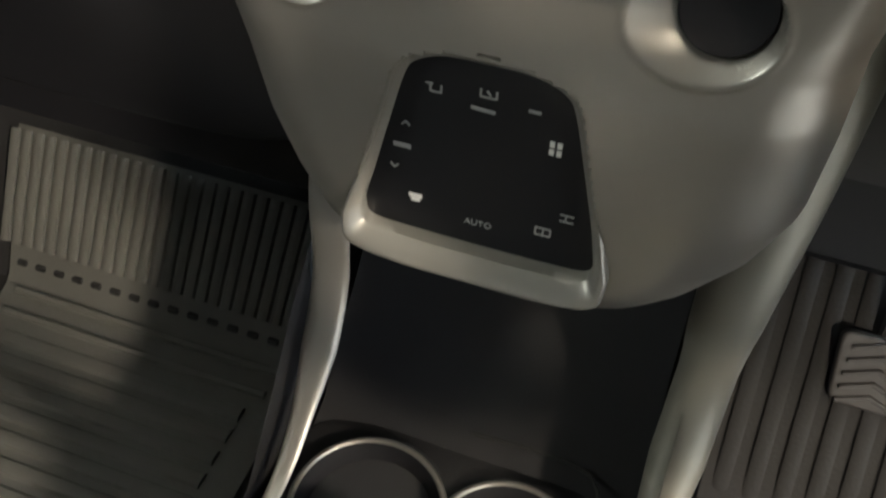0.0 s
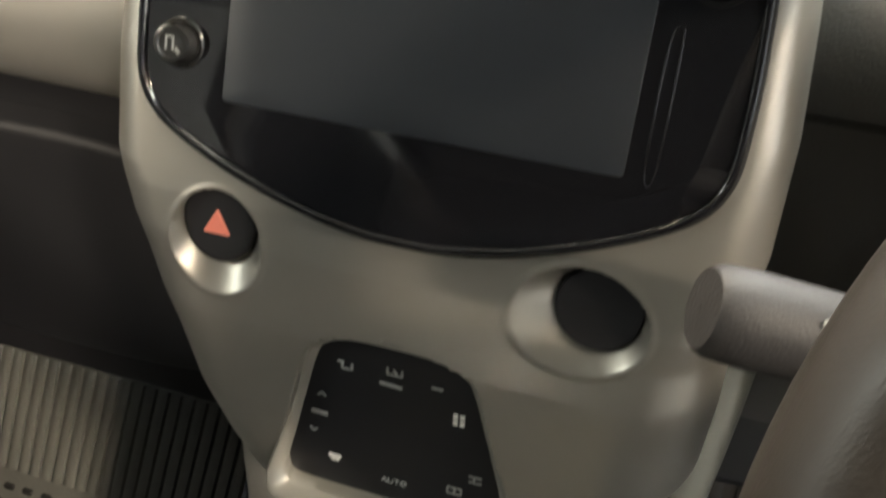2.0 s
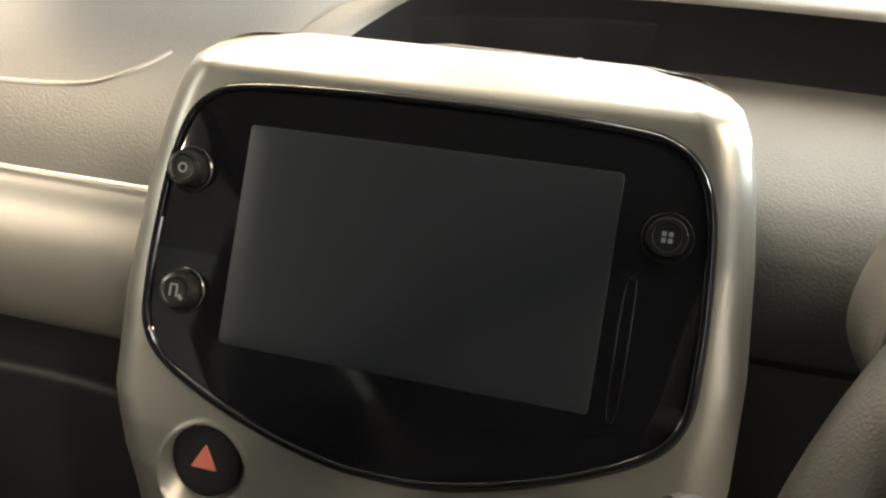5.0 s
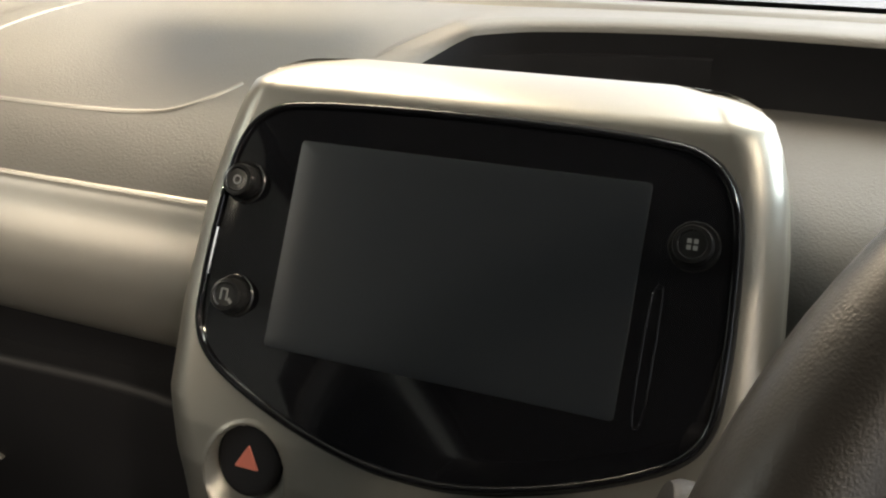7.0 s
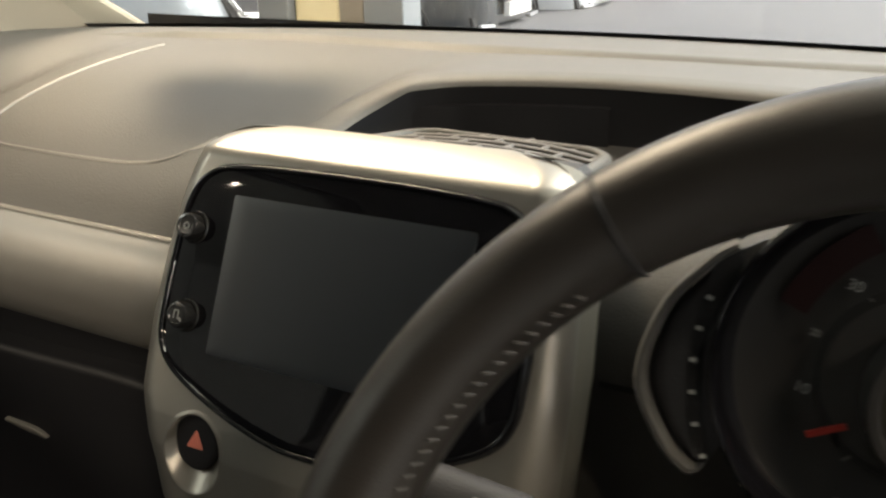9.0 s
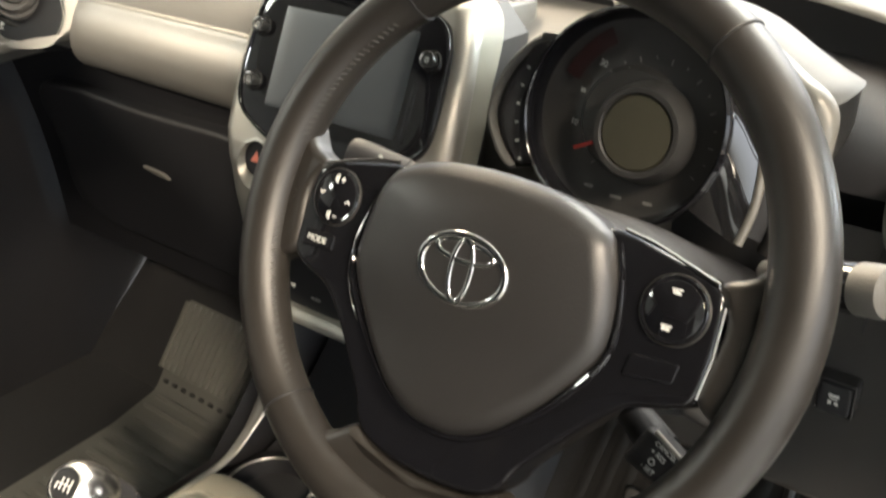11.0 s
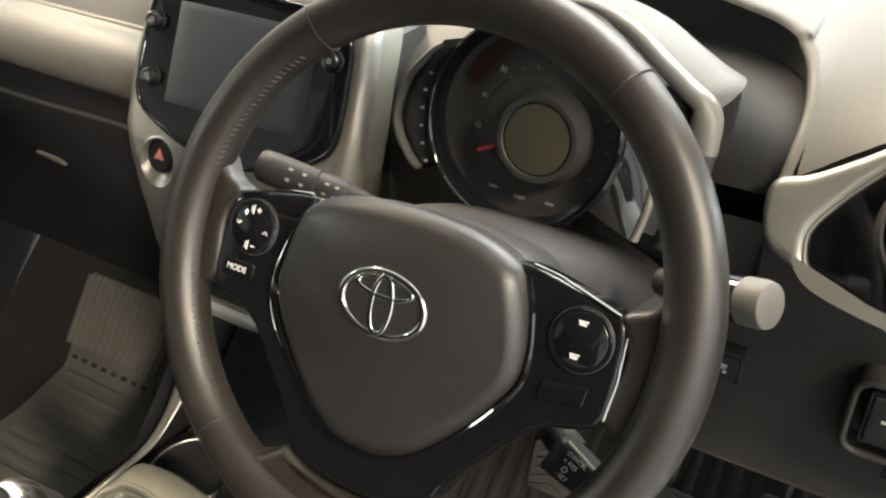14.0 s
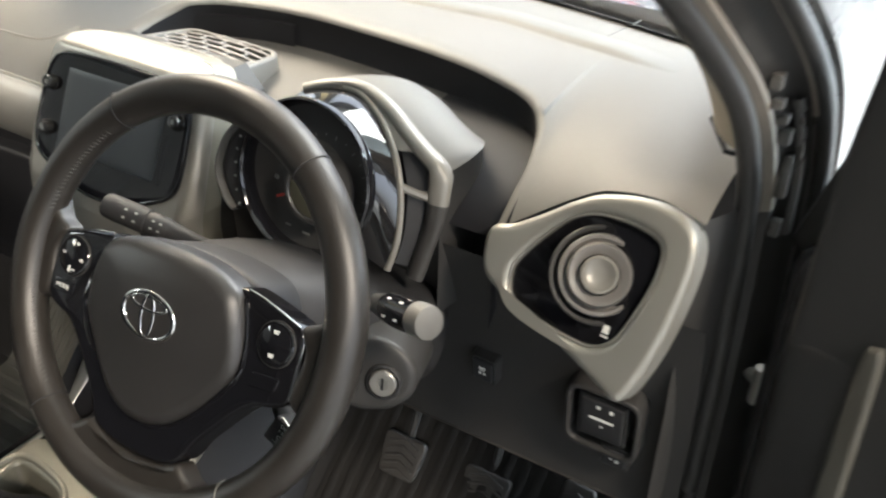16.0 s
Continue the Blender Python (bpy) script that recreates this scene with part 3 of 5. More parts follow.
part("display", slab(rounded(SCR, 0.002), DISP, 0.0025, 0.001, 0.0002), SCREEN, gloss, "blank dark touch display, switched off")


BUTTON = material("dark_satin_button", (0.018, 0.018, 0.018), 0.22, vary=0.1, bump=0)


def screen_button(u, v, icon):
    b = part("button", lathe([(0.0098, 0.002), (0.0098, 0.0030), (0.0092, 0.0036), (0.0084, 0.0032), (0.0080, 0.0030), (0.0076, 0.0095), (0.0070, 0.0110), (0.0056, 0.0112), (0.0050, 0.0104), (0.0003, 0.0102)], DISP, 40, u, v, cap1=True), BUTTON, stack, "round dark button with a printed symbol")
    for s in icon:
        part("symbol", s, GREY_PRINT, b)
    return b


def ring_mark(u, v, r, w, t=0.0008):
    n = 20
    o = [(u + r * math.cos(2 * math.pi * k / n), v + r * math.sin(2 * math.pi * k / n)) for k in range(n)]
    return frame_ring(o, inset(o, t), DISP, w + 0.0004, w, 0.0001, 1)


screen_button(-0.1016, 0.0239, [ring_mark(-0.1016, 0.0239, 0.0022, 0.0102)])
screen_button(-0.0965, -0.0270, [merged(bar(DISP, -0.0985, -0.0295, -0.0985, -0.0245, 0.0102, 0.0007), bar(DISP, -0.0985, -0.0245, -0.0955, -0.0245, 0.0102, 0.0007), bar(DISP, -0.0955, -0.0245, -0.0955, -0.0295, 0.0102, 0.0007), bar(DISP, -0.0945, -0.0285, -0.092, -0.031, 0.0102, 0.0014))])
screen_button(0.0965, 0.0240, [merged(*[bar(DISP, 0.0965 + a - 0.0008, 0.0240 + b, 0.0965 + a + 0.0008, 0.0240 + b, 0.0102, 0.0017) for a in (-0.0012, 0.0012) for b in (-0.0012, 0.0012)])])
# long touch groove beside the display
part("touch_groove", frame_ring(spline([(0.087, 0.008), (0.0885, 0.0), (0.0885, -0.04), (0.086, -0.048), (0.0835, -0.04), (0.0835, 0.0)], 6), spline([(0.0868, 0.006), (0.0877, 0.0), (0.0877, -0.039), (0.0859, -0.0463), (0.0843, -0.039), (0.0843, 0.0)], 6), DISP, 0.0026, 0.001, 0.0003, 3), GLOSS, gloss)

# hazard switch and blank socket in their dishes
HZ = tilted((-0.0788, -0.031, 0.8395), 18)
hazard = part("hazard_switch", slab([(0.0165 * math.cos(a), 0.0185 * math.sin(a)) for a in np.linspace(0, 2 * math.pi, 40)[:-1]], HZ, 0.004, -0.01, 0.003), BLACK, stack, "round black hazard light switch")
tri_out = [(-0.0062, -0.0054), (0.0062, -0.0054), (0.0, 0.0054)]
part("warning_triangle", slab(rounded(tri_out, 0.001, 2), HZ, 0.0048, 0.0035, 0.0003), PINK_RED, hazard, "pale red warning triangle")
SK = tilted((0.0780, -0.0330, 0.8385), 20)
part("blank_socket", lathe([(0.0165, -0.012), (0.0168, 0.0), (0.0160, 0.0016), (0.0100, 0.0012), (0.0003, 0.0008)], SK, 44, cap1=True), BLACK, stack, "black recessed round plug")

# climate panel
CL = tilted((0, -0.0492, 0.7207), 2.1)
CL_IN = spline(mirrored([(0, 0.0795), (0.018, 0.0785), (0.029, 0.074), (0.034, 0.066), (0.042, 0.036), (0.051, 0.004), (0.0525, -0.006), (0.049, -0.013), (0.03, -0.0145), (0, -0.0148)]), 8)
CL_OUT = spline(mirrored([(0, 0.086), (0.02, 0.085), (0.034, 0.079), (0.040, 0.067), (0.048, 0.036), (0.058, 0.002), (0.0605, -0.010), (0.056, -0.022), (0.033, -0.0265), (0, -0.0268)]), 8)
clim = part("climate_panel", slab(inset(CL_IN, -0.002), CL, -0.004, -0.02, 0.001), CLIMATE, stack, "black climate control panel")
CLR = lambda u, v, w: CL(u, v, w + 0.0010 - 0.0022 * min(1, max(0, (v - 0.005) / 0.03)) + 0.0075 * min(1, max(0, (0.012 - v) / 0.03)) if w > -0.005 else w)
mid = lambda k: CL_OUT + (CL_IN - CL_OUT) * k
part("panel_rim", loft([[CLR(u, v, w) for u, v in mid(k)] for k, w in ((0, -0.0045), (0, -0.0008), (0.03, 0.0004), (0.08, 0.0012), (0.18, 0.0016), (0.32, 0.0013), (0.5, 0.0003), (0.7, -0.0012), (0.88, -0.0030), (1.0, -0.0044), (1.0, -0.0069))]), VENT_SILVER, clim, "satin silver rim with a thick lower lip")
W0 = -0.0039
lettering("AUTO", CL, 0, -0.002, W0, 0.0045, GREY_PRINT, clim)


def mark(strokes, mat=PANEL_PRINT, t=0.0008):
    part("symbol", merged(*[bar(CL, *s, W0, t) for s in strokes]), mat, clim)


mark([(-0.0405, 0.0205, -0.0388, 0.0185), (-0.0388, 0.0185, -0.0370, 0.0205)], GREY_PRINT)
mark([(-0.0355, 0.0425, -0.0338, 0.0445), (-0.0338, 0.0445, -0.0320, 0.0425)], GREY_PRINT)
mark([(-0.0392, 0.0315, -0.0315, 0.0315)], GREY_PRINT, 0.0022)
mark([(-0.0235, 0.0660, -0.0235, 0.0625), (-0.0235, 0.0625, -0.0190, 0.0625), (-0.0190, 0.0625, -0.0190, 0.0660), (-0.0255, 0.0660, -0.0225, 0.0660)], GREY_PRINT)
mark([(-0.0030, 0.0690, -0.0030, 0.0655), (-0.0030, 0.0655, 0.0035, 0.0655), (0.0035, 0.0655, 0.0035, 0.0690), (-0.0005, 0.0685, 0.0012, 0.0665)], GREY_PRINT)
mark([(-0.0065, 0.0595, 0.0035, 0.0590)], GREY_PRINT, 0.0016)
mark([(0.0165, 0.0640, 0.0215, 0.0640)], GREY_PRINT, 0.0014)
mark([(0.0265, 0.0508, 0.0285, 0.0508), (0.0295, 0.0508, 0.0315, 0.0508), (0.0265, 0.0470, 0.0285, 0.0470), (0.0295, 0.0470, 0.0315, 0.0470)], WHITE_PRINT, 0.0028)
mark([(-0.0320, 0.0050, -0.0260, 0.0050), (-0.0310, 0.0030, -0.0270, 0.0030)], WHITE_PRINT, 0.0022)
mark([(0.0255, 0.0055, 0.0320, 0.0055), (0.0320, 0.0055, 0.0320, 0.0015), (0.0320, 0.0015, 0.0255, 0.0015), (0.0255, 0.0015, 0.0255, 0.0055), (0.0288, 0.0048, 0.0288, 0.0008)], GREY_PRINT)
mark([(0.0350, 0.0160, 0.0410, 0.0160), (0.0350, 0.0125, 0.0410, 0.0125), (0.0375, 0.0155, 0.0375, 0.0125)], GREY_PRINT)

# ---- centre vent grille on the dash top ----
grille = thing("centre_vent", "grey slotted air vent grille on the dashboard top behind the screen", "air vent")
GR = lambda u, v, w: (0.016 + 1.06 * u + 0.04 * v, 0.136 + 1.08 * v, 0.983 - 0.10 * v + w - (1.4 if u > 0 else 0.7) * u * u)
g_out = rounded([(-0.088, -0.042), (0.080, -0.044), (0.070, 0.046), (-0.070, 0.046)], 0.018, 6)
g_in = rounded([(-0.080, -0.034), (0.072, -0.036), (0.063, 0.039), (-0.063, 0.039)], 0.012, 6)
part("grille_frame", frame_ring(g_out, g_in, GR, 0.004, -0.03, 0.003, 4), PAD, grille)
part("well", slab(inset(g_in, -0.003), GR, -0.012, -0.03, 0.001), DARK, grille)
for k in range(6):
    v = -0.034 + 0.0135 * k
    part("slat", tube([GR(u, v, 0.0005) for u in np.linspace(-0.078 + 0.002 * k, 0.0735 - 0.002 * k, 14)], 0.0024, 8, squash=(1.0, 0.5)), NOZZLE, grille)
for k in range(6):
    v = -0.0275 + 0.0135 * k
    for j in range(5):
        u = -0.062 + 0.031 * j + (0.014 if k % 2 else 0.0)
        if abs(u) < 0.066:
            part("divider", tube([GR(u, v - 0.007, 0.0003), GR(u, v + 0.007, 0.0003)], 0.0022, 8, squash=(1.0, 0.5)), NOZZLE, grille)

# ---- steering wheel ----
wheel = thing("steering_wheel", "black leather steering wheel with gloss black spokes", "steering wheel")


def rim_ring(a, n=20):
    c, s = math.cos(a), math.sin(a)
    thick = 0.0155 + 0.0012 * math.cos(2 * a) ** 2
    ring = []
    for k in range(n):
        b = 2 * math.pi * k / n
        r = 0.1665 + thick * math.cos(b)
        ring.append(WHEEL(r * c, r * s, 0.0165 * math.sin(b)))
    return ring


angles = np.linspace(0, 2 * math.pi, 145)[:-1]
rim_rings = [rim_ring(a) for a in angles]
part("rim", loft(rim_rings + [rim_rings[0]]), LEATHER, wheel, "black leather rim with worn sheen")
for a in (54, 127, 231, 309):
    t = radians(a)
    ring = [Vector(p) for p in rim_ring(t)]
    mid = sum(ring, Vector()) / len(ring)
    part("rim_seam", tube([tuple(mid + (p - mid) * 1.012) for p in ring + ring[:1]], 0.0008, 6, caps=False), DARK if a != 309 else SILVER, wheel)
# stitching on the inner side of the rim
for a0, a1 in ((133, 170), (190, 228)):
    for k in range(int((a1 - a0) / 1.55)):
        t = radians(a0 + 1.55 * k)
        q = lambda b, tt: WHEEL((0.1665 + 0.0165 * math.cos(b)) * math.cos(tt), (0.1665 + 0.0165 * math.cos(b)) * math.sin(tt), 0.0172 * math.sin(b))
        part("stitch", tube([q(2.75, t), q(2.55, t + 0.010)], 0.0006, 5), THREAD, wheel)

SPOKE_R = [(0.056, 0.031), (0.074, 0.0315), (0.104, 0.0260), (0.1285, 0.0190), (0.1345, 0.008), (0.136, -0.018), (0.134, -0.038), (0.122, -0.046), (0.104, -0.052), (0.088, -0.066), (0.070, -0.088), (0.058, -0.104), (0.052, -0.116), (0.042, -0.126), (0.022, -0.131), (0, -0.132)]
SPOKES = spline(mirrored([(0, 0.031)] + SPOKE_R), 4)
part("spoke_trim", slab(SPOKES, WHEEL, 0.004, -0.022, 0.004), GLOSS, wheel, "gloss black spoke trim")
part("hub", slab(spline(mirrored([(0, 0.041), (0.05, 0.036), (0.070, 0.024), (0.080, 0), (0.08, -0.05), (0.05, -0.09), (0, -0.105)]), 6), WHEEL, -0.018, -0.07, 0.01), DARK, wheel)
for s in (-1, 1):
    arm = spline([(s * 0.128, 0.0195), (s * 0.142, 0.028), (s * 0.158, 0.046), (s * 0.164, 0.0), (s * 0.160, -0.055), (s * 0.146, -0.046), (s * 0.133, -0.034), (s * 0.136, 0.0)], 6)
    part("spoke_arm", slab(arm, WHEEL, 0.004, -0.014, 0.006), LEATHER, wheel, "leather end of the spoke")
arm = spline(mirrored([(0, -0.170), (0.04, -0.164), (0.074, -0.147), (0.076, -0.137), (0.064, -0.1315), (0.052, -0.1225), (0.044, -0.1245), (0.030, -0.1305), (0, -0.1335)]), 6)
part("lower_arm", slab(arm, WHEEL, 0.0065, -0.014, 0.006), LEATHER, wheel, "leather foot of the lower spoke")
AIRBAG = spline(mirrored([(0, 0.0435), (0.03, 0.0420), (0.050, 0.0380), (0.0640, 0.0320), (0.0715, 0.0255), (0.0762, 0.0160), (0.0810, 0.002), (0.0850, -0.018), (0.0830, -0.036), (0.068, -0.060), (0.050, -0.080), (0.033, -0.0945), (0.015, -0.1025), (0, -0.104)]), 6)
AIR = lambda u, v, w: WHEEL(u, v, w + 0.010 * min(1.0, max(0.0, (v + 0.06) / 0.08)) - 1.15 * u * u - 3.4 * max(0.0, v - 0.004) ** 2 if w > 0 else w)
pad = part("airbag_pad", slab(AIRBAG, AIR, 0.0150, -0.01, 0.0125, 0.0040, 12), AIRMAT, wheel, "soft grey airbag cover")
foot = [p for p in inset(AIRBAG, -0.0012) if p[1] < 0.026]
foot = sorted([p for p in foot if p[0] >= 0], key=lambda p: -p[1]) + sorted([p for p in foot if p[0] < 0], key=lambda p: p[1])
part("pad_edge", tube([WHEEL(u, v, 0.0045) for u, v in foot], 0.0019, 8), GLOSS, wheel)


def ellipse(a, b, cu=0.0, cv=0.0, n=48, turn=0.0):
    c, s = math.cos(turn), math.sin(turn)
    out = []
    for k in range(n):
        x, y = a * math.cos(2 * math.pi * k / n), b * math.sin(2 * math.pi * k / n)
        out.append((cu + c * x - s * y, cv + s * x + c * y))
    return out


EM = lambda u, v, w: WHEEL(u, v - 0.0135, w + 0.0208 + 0.11 * v)
part("badge_dish", loft([[EM(u, v, w) for u, v in ellipse(0.0297 + d, 0.0207 + d)] for d, w in ((0.0088, -0.003), (0.0080, -0.0002), (0.0070, 0.0012), (0.0056, 0.0015), (0.0030, 0.0006), (0.0005, -0.0003), (-0.002, -0.0006))]), AIRMAT, pad, "dished badge seat")
part("badge_back", slab(ellipse(0.031, 0.0222), EM, 0.0005, -0.004, 0.0004), BLACK, pad)
part("badge", merged(
    frame_ring(ellipse(0.0297, 0.0207), ellipse(0.0248, 0.0162), EM, 0.0042, -0.001, 0.0021, 5),
    frame_ring(ellipse(0.0197, 0.0070, 0, 0.0096), ellipse(0.0164, 0.0039, 0, 0.0098), EM, 0.0042, -0.001, 0.0011, 4),
    frame_ring(ellipse(0.0082, 0.0187, 0, -0.0005), ellipse(0.0049, 0.0155, 0, -0.0005), EM, 0.0044, -0.001, 0.0012, 4)), CHROME, pad, "chrome badge of overlapping oval rings")


def spoke_dial(s):
    d = part("spoke_dial", lathe([(0.0175, 0.003), (0.0175, 0.0055), (0.0165, 0.0065), (0.015, 0.0062), (0.0145, 0.0066), (0.0003, 0.0070)], WHEEL, 44, s * 0.1115, 0.0015, cap1=True), GLOSS, wheel, "round gloss black control pad")
    part("dial_ring", lathe([(0.0182, 0.003), (0.0182, 0.0052), (0.0176, 0.0056), (0.0172, 0.0052), (0.0172, 0.003)], WHEEL, 44, s * 0.1115, 0.0015), CHARCOAL, d)
    return d


dl = spoke_dial(-1)
for st in ([(-0.1240, 0.003, -0.1222, 0.001), (-0.1222, 0.001, -0.1204, 0.003)], [(-0.1026, -0.001, -0.1008, 0.001), (-0.1008, 0.001, -0.0990, -0.001)],
           [(-0.1145, 0.0105, -0.1145, 0.0145), (-0.1130, 0.0095, -0.1130, 0.0155), (-0.1105, 0.0125, -0.1070, 0.0125), (-0.10875, 0.0108, -0.10875, 0.0142)], [(-0.1135, -0.0125, -0.1135, -0.0085), (-0.1120, -0.0135, -0.1120, -0.0075), (-0.1095, -0.0105, -0.1065, -0.0105)]):
    part("symbol", merged(*[bar(WHEEL, *q, 0.0068, 0.0008) for q in st]), WHITE_PRINT, dl)
dr = spoke_dial(1)
for v in (0.0100, -0.0085):
    part("symbol", merged(bar(WHEEL, 0.1086, v, 0.1128, v, 0.0068, 0.0015), bar(WHEEL, 0.1079, v + 0.0014, 0.1135, v + 0.0018, 0.0068, 0.0010)), WHITE_PRINT, dr, "white telephone symbol")
mode = part("mode_button", slab(rounded([(-0.129, -0.0335), (-0.104, -0.0315), (-0.104, -0.0215), (-0.129, -0.0225)], 0.002, 3), WHEEL, 0.0052, 0.003, 0.0008), GLOSS, wheel)
lettering("MODE", WHEEL, -0.1170, -0.0272, 0.0052, 0.0055, WHITE_PRINT, mode)
part("voice_button", slab(rounded([(0.0955, -0.0375), (0.1215, -0.0335), (0.1225, -0.0225), (0.0965, -0.0255)], 0.002, 3), WHEEL, 0.0052, 0.003, 0.0008), GLOSS, wheel)
for s in (-1, 1):
    part("spoke_edge", tube([WHEEL(s * u, v, 0.0035) for u, v in [(0.0745, 0.0325), (0.090, 0.0305), (0.104, 0.0268), (0.1285, 0.0198)]], 0.0012, 8), CHROME, wheel, "bright upper edge of the spoke")
    if s > 0:
        part("spoke_side", tube([WHEEL(s * u, v, 0.0030) for u, v in [(0.1345, 0.010), (0.136, -0.015), (0.1345, -0.036)]], 0.0008, 8), CHROME, wheel)
    # Glint along the pad's left edge only, put in as a chrome bar.
    if s < 0:
        part("pad_glint", tube([WHEEL(s * u, v, w) for u, v, w in spline([(0.0700, 0.0300, 0.0066), (0.0765, 0.0200, 0.0066), (0.0825, 0.004, 0.0064), (0.0872, -0.018, 0.0062), (0.0862, -0.036, 0.0060), (0.0790, -0.052, 0.0058), (0.0690, -0.064, 0.0056)], 8, closed=False)], 0.00045, 6), CHROME, wheel, "thin chrome bar, a glint put in round the pad's left")

# ---- steering column, stalks, lock ----
column = thing("steering_column", "dark plastic steering column shroud with ignition lock", "steering column")


def shroud_ring(w, a, b, dv):
    return [WHEEL(a * math.copysign(abs(math.cos(t)) ** 0.7, math.cos(t)), dv + b * math.copysign(abs(math.sin(t)) ** 0.7, math.sin(t)), w) for t in np.linspace(0, 2 * math.pi, 40)[:-1]]


part("shroud", loft([shroud_ring(w, a, b, d) for w, a, b, d in ((-0.055, 0.040, 0.036, -0.010), (-0.062, 0.062, 0.050, -0.012), (-0.085, 0.080, 0.058, -0.014), (-0.14, 0.095, 0.062, -0.016), (-0.20, 0.105, 0.064, -0.02), (-0.30, 0.107, 0.064, -0.02))], cap0=True, cap1=True), DARK, column)
LOCK = material("worn_lock_metal", (0.30, 0.29, 0.27), 0.35, metal=0.7, bump=0.1)
STEEL = material("bare_steel", (0.55, 0.54, 0.50), 0.4, metal=0.8, bump=0.1)
LK = seen_from((0.430, -0.092, 0.826), (0.93, 0.37, 0), (0.0, 0.3, 0.95))
part("lock_housing", slab(ellipse(0.046, 0.036, -0.016, 0.004), LK, 0.002, -0.08, 0.008), CHARCOAL, column, "lobed lock housing")
part("lock_ring", lathe([(0.0165, -0.002), (0.0165, 0.004), (0.0145, 0.006), (0.0125, 0.004)], LK, 40), DARK, column)
part("lock_barrel", lathe([(0.0125, -0.002), (0.0122, 0.0075), (0.0110, 0.0085), (0.0055, 0.0085), (0.0045, 0.0068), (0.0003, 0.0068)], LK, 40, cap1=True), LOCK, column, "bright metal key barrel")
part("key_slot", bar(LK, 0.0, -0.0055, 0.0, 0.0055, 0.0086, 0.0022), BLACK, column)


def along(a, b):
    a, b = Vector(a), Vector(b)
    d = (b - a).normalized()
    s = d.cross(Vector((0, 0, 1))).normalized()
    n = s.cross(d)
    return lambda u, v, w: tuple(a + d * w + s * u + n * v), (b - a).length


light_stalk = thing("light_stalk", "black light and indicator stalk with white markings", "stalk")
f, L = along((0.230, -0.075, 0.878), (0.109, -0.107, 0.911))
part("arm", lathe([(0.007, 0), (0.0085, 0.02), (0.0096, 0.042), (0.0112, 0.058)], f, 28), DARK, light_stalk)
part("sleeve", lathe([(0.0112, 0.058), (0.0122, 0.060), (0.0126, 0.078), (0.0118, 0.080), (0.0118, 0.082)], f, 28), DARK, light_stalk, "turning sleeve")
part("twist_end", lathe([(0.0118, 0.082), (0.0128, 0.083), (0.0130, L - 0.012), (0.0124, L - 0.003), (0.0108, L), (0.0003, L + 0.0006)], f, 28), DARK, light_stalk, "rounded turning end")
for w0, r in ((0.064, 0.0127), (0.072, 0.0128), (0.090, 0.0138), (0.101, 0.0139)):
    part("symbol", merged(*[loft([[f(r * math.cos(a0 + b), r * math.sin(a0 + b), w0 + c) for b, c in ((0, 0), (0.14, 0), (0.14, 0.003), (0, 0.003))], [f((r + 0.0004) * math.cos(a0 + b), (r + 0.0004) * math.sin(a0 + b), w0 + c) for b, c in ((0, 0), (0.14, 0), (0.14, 0.003), (0, 0.003))]], cap0=True, cap1=True) for a0 in (2.15, 2.75)]), GREY_PRINT, light_stalk)
wiper_stalk = thing("wiper_stalk", "black wiper stalk with a pale round end", "stalk")
f, L = along((0.385, -0.072, 0.890), (0.488, -0.113, 0.925))
part("arm", lathe([(0.0085, 0.036), (0.0100, 0.045), (0.0120, 0.055)], f, 28, cap0=True), DARK, wiper_stalk)
part("sleeve", lathe([(0.0120, 0.055), (0.0138, 0.060), (0.0144, 0.075), (0.0144, L - 0.015)], f, 28), GLOSS, wiper_stalk, "glossy black sleeve")
part("end_cap", lathe([(0.0146, L - 0.016), (0.0147, L - 0.004), (0.0138, L + 0.0005), (0.0105, L + 0.0022), (0.0003, L + 0.003)], f, 28, cap1=True), PAD, wiper_stalk, "pale grey end cap")
for w0 in (0.068, 0.086):
    part("symbol", merged(*[loft([[f((0.0145 + h) * math.cos(a0 + b), (0.0145 + h) * math.sin(a0 + b), w0 + c) for b, c in ((0, 0), (0.13, 0), (0.13, 0.005), (0, 0.005))] for h in (0, 0.0004)], cap0=True, cap1=True) for a0 in (0.0, 1.1)]), WHITE_PRINT, wiper_stalk)
cruise = thing("cruise_stalk", "short black cruise control stalk with white lettering", "stalk")
f, L = along(WHEEL(0.050, -0.050, -0.085), WHEEL(0.128, -0.082, -0.040))
part("arm", lathe([(0.006, 0), (0.009, 0.03), (0.0105, 0.06), (0.011, L - 0.02)], f, 20), DARK, cruise)
CR = lambda u, v, w: WHEEL(0.1165 + 0.78 * (0.93 * u + 0.37 * v), -0.0775 + 0.78 * (-0.37 * u + 0.93 * v), -0.036 + w)
part("end", slab(rounded([(-0.020, -0.016), (0.016, -0.013), (0.017, 0.011), (-0.020, 0.014)], 0.004), CR, 0.006, -0.014, 0.003), DARK, cruise)
# The stalk's lit edge is put in as a silver bar.
part("end_glint", tube([CR(-0.014, 0.0135, 0.004), CR(0.015, 0.0110, 0.004), CR(0.0168, -0.012, 0.004)], 0.0016, 8), SILVER, cruise, "silver bar, the lit edge put in as a shape")
lettering("CANCEL", CR, 0.0, 0.0088, 0.0061, 0.0046, WHITE_PRINT, cruise)
lettering("+ RES", CR, -0.002, 0.0030, 0.0061, 0.0050, WHITE_PRINT, cruise)
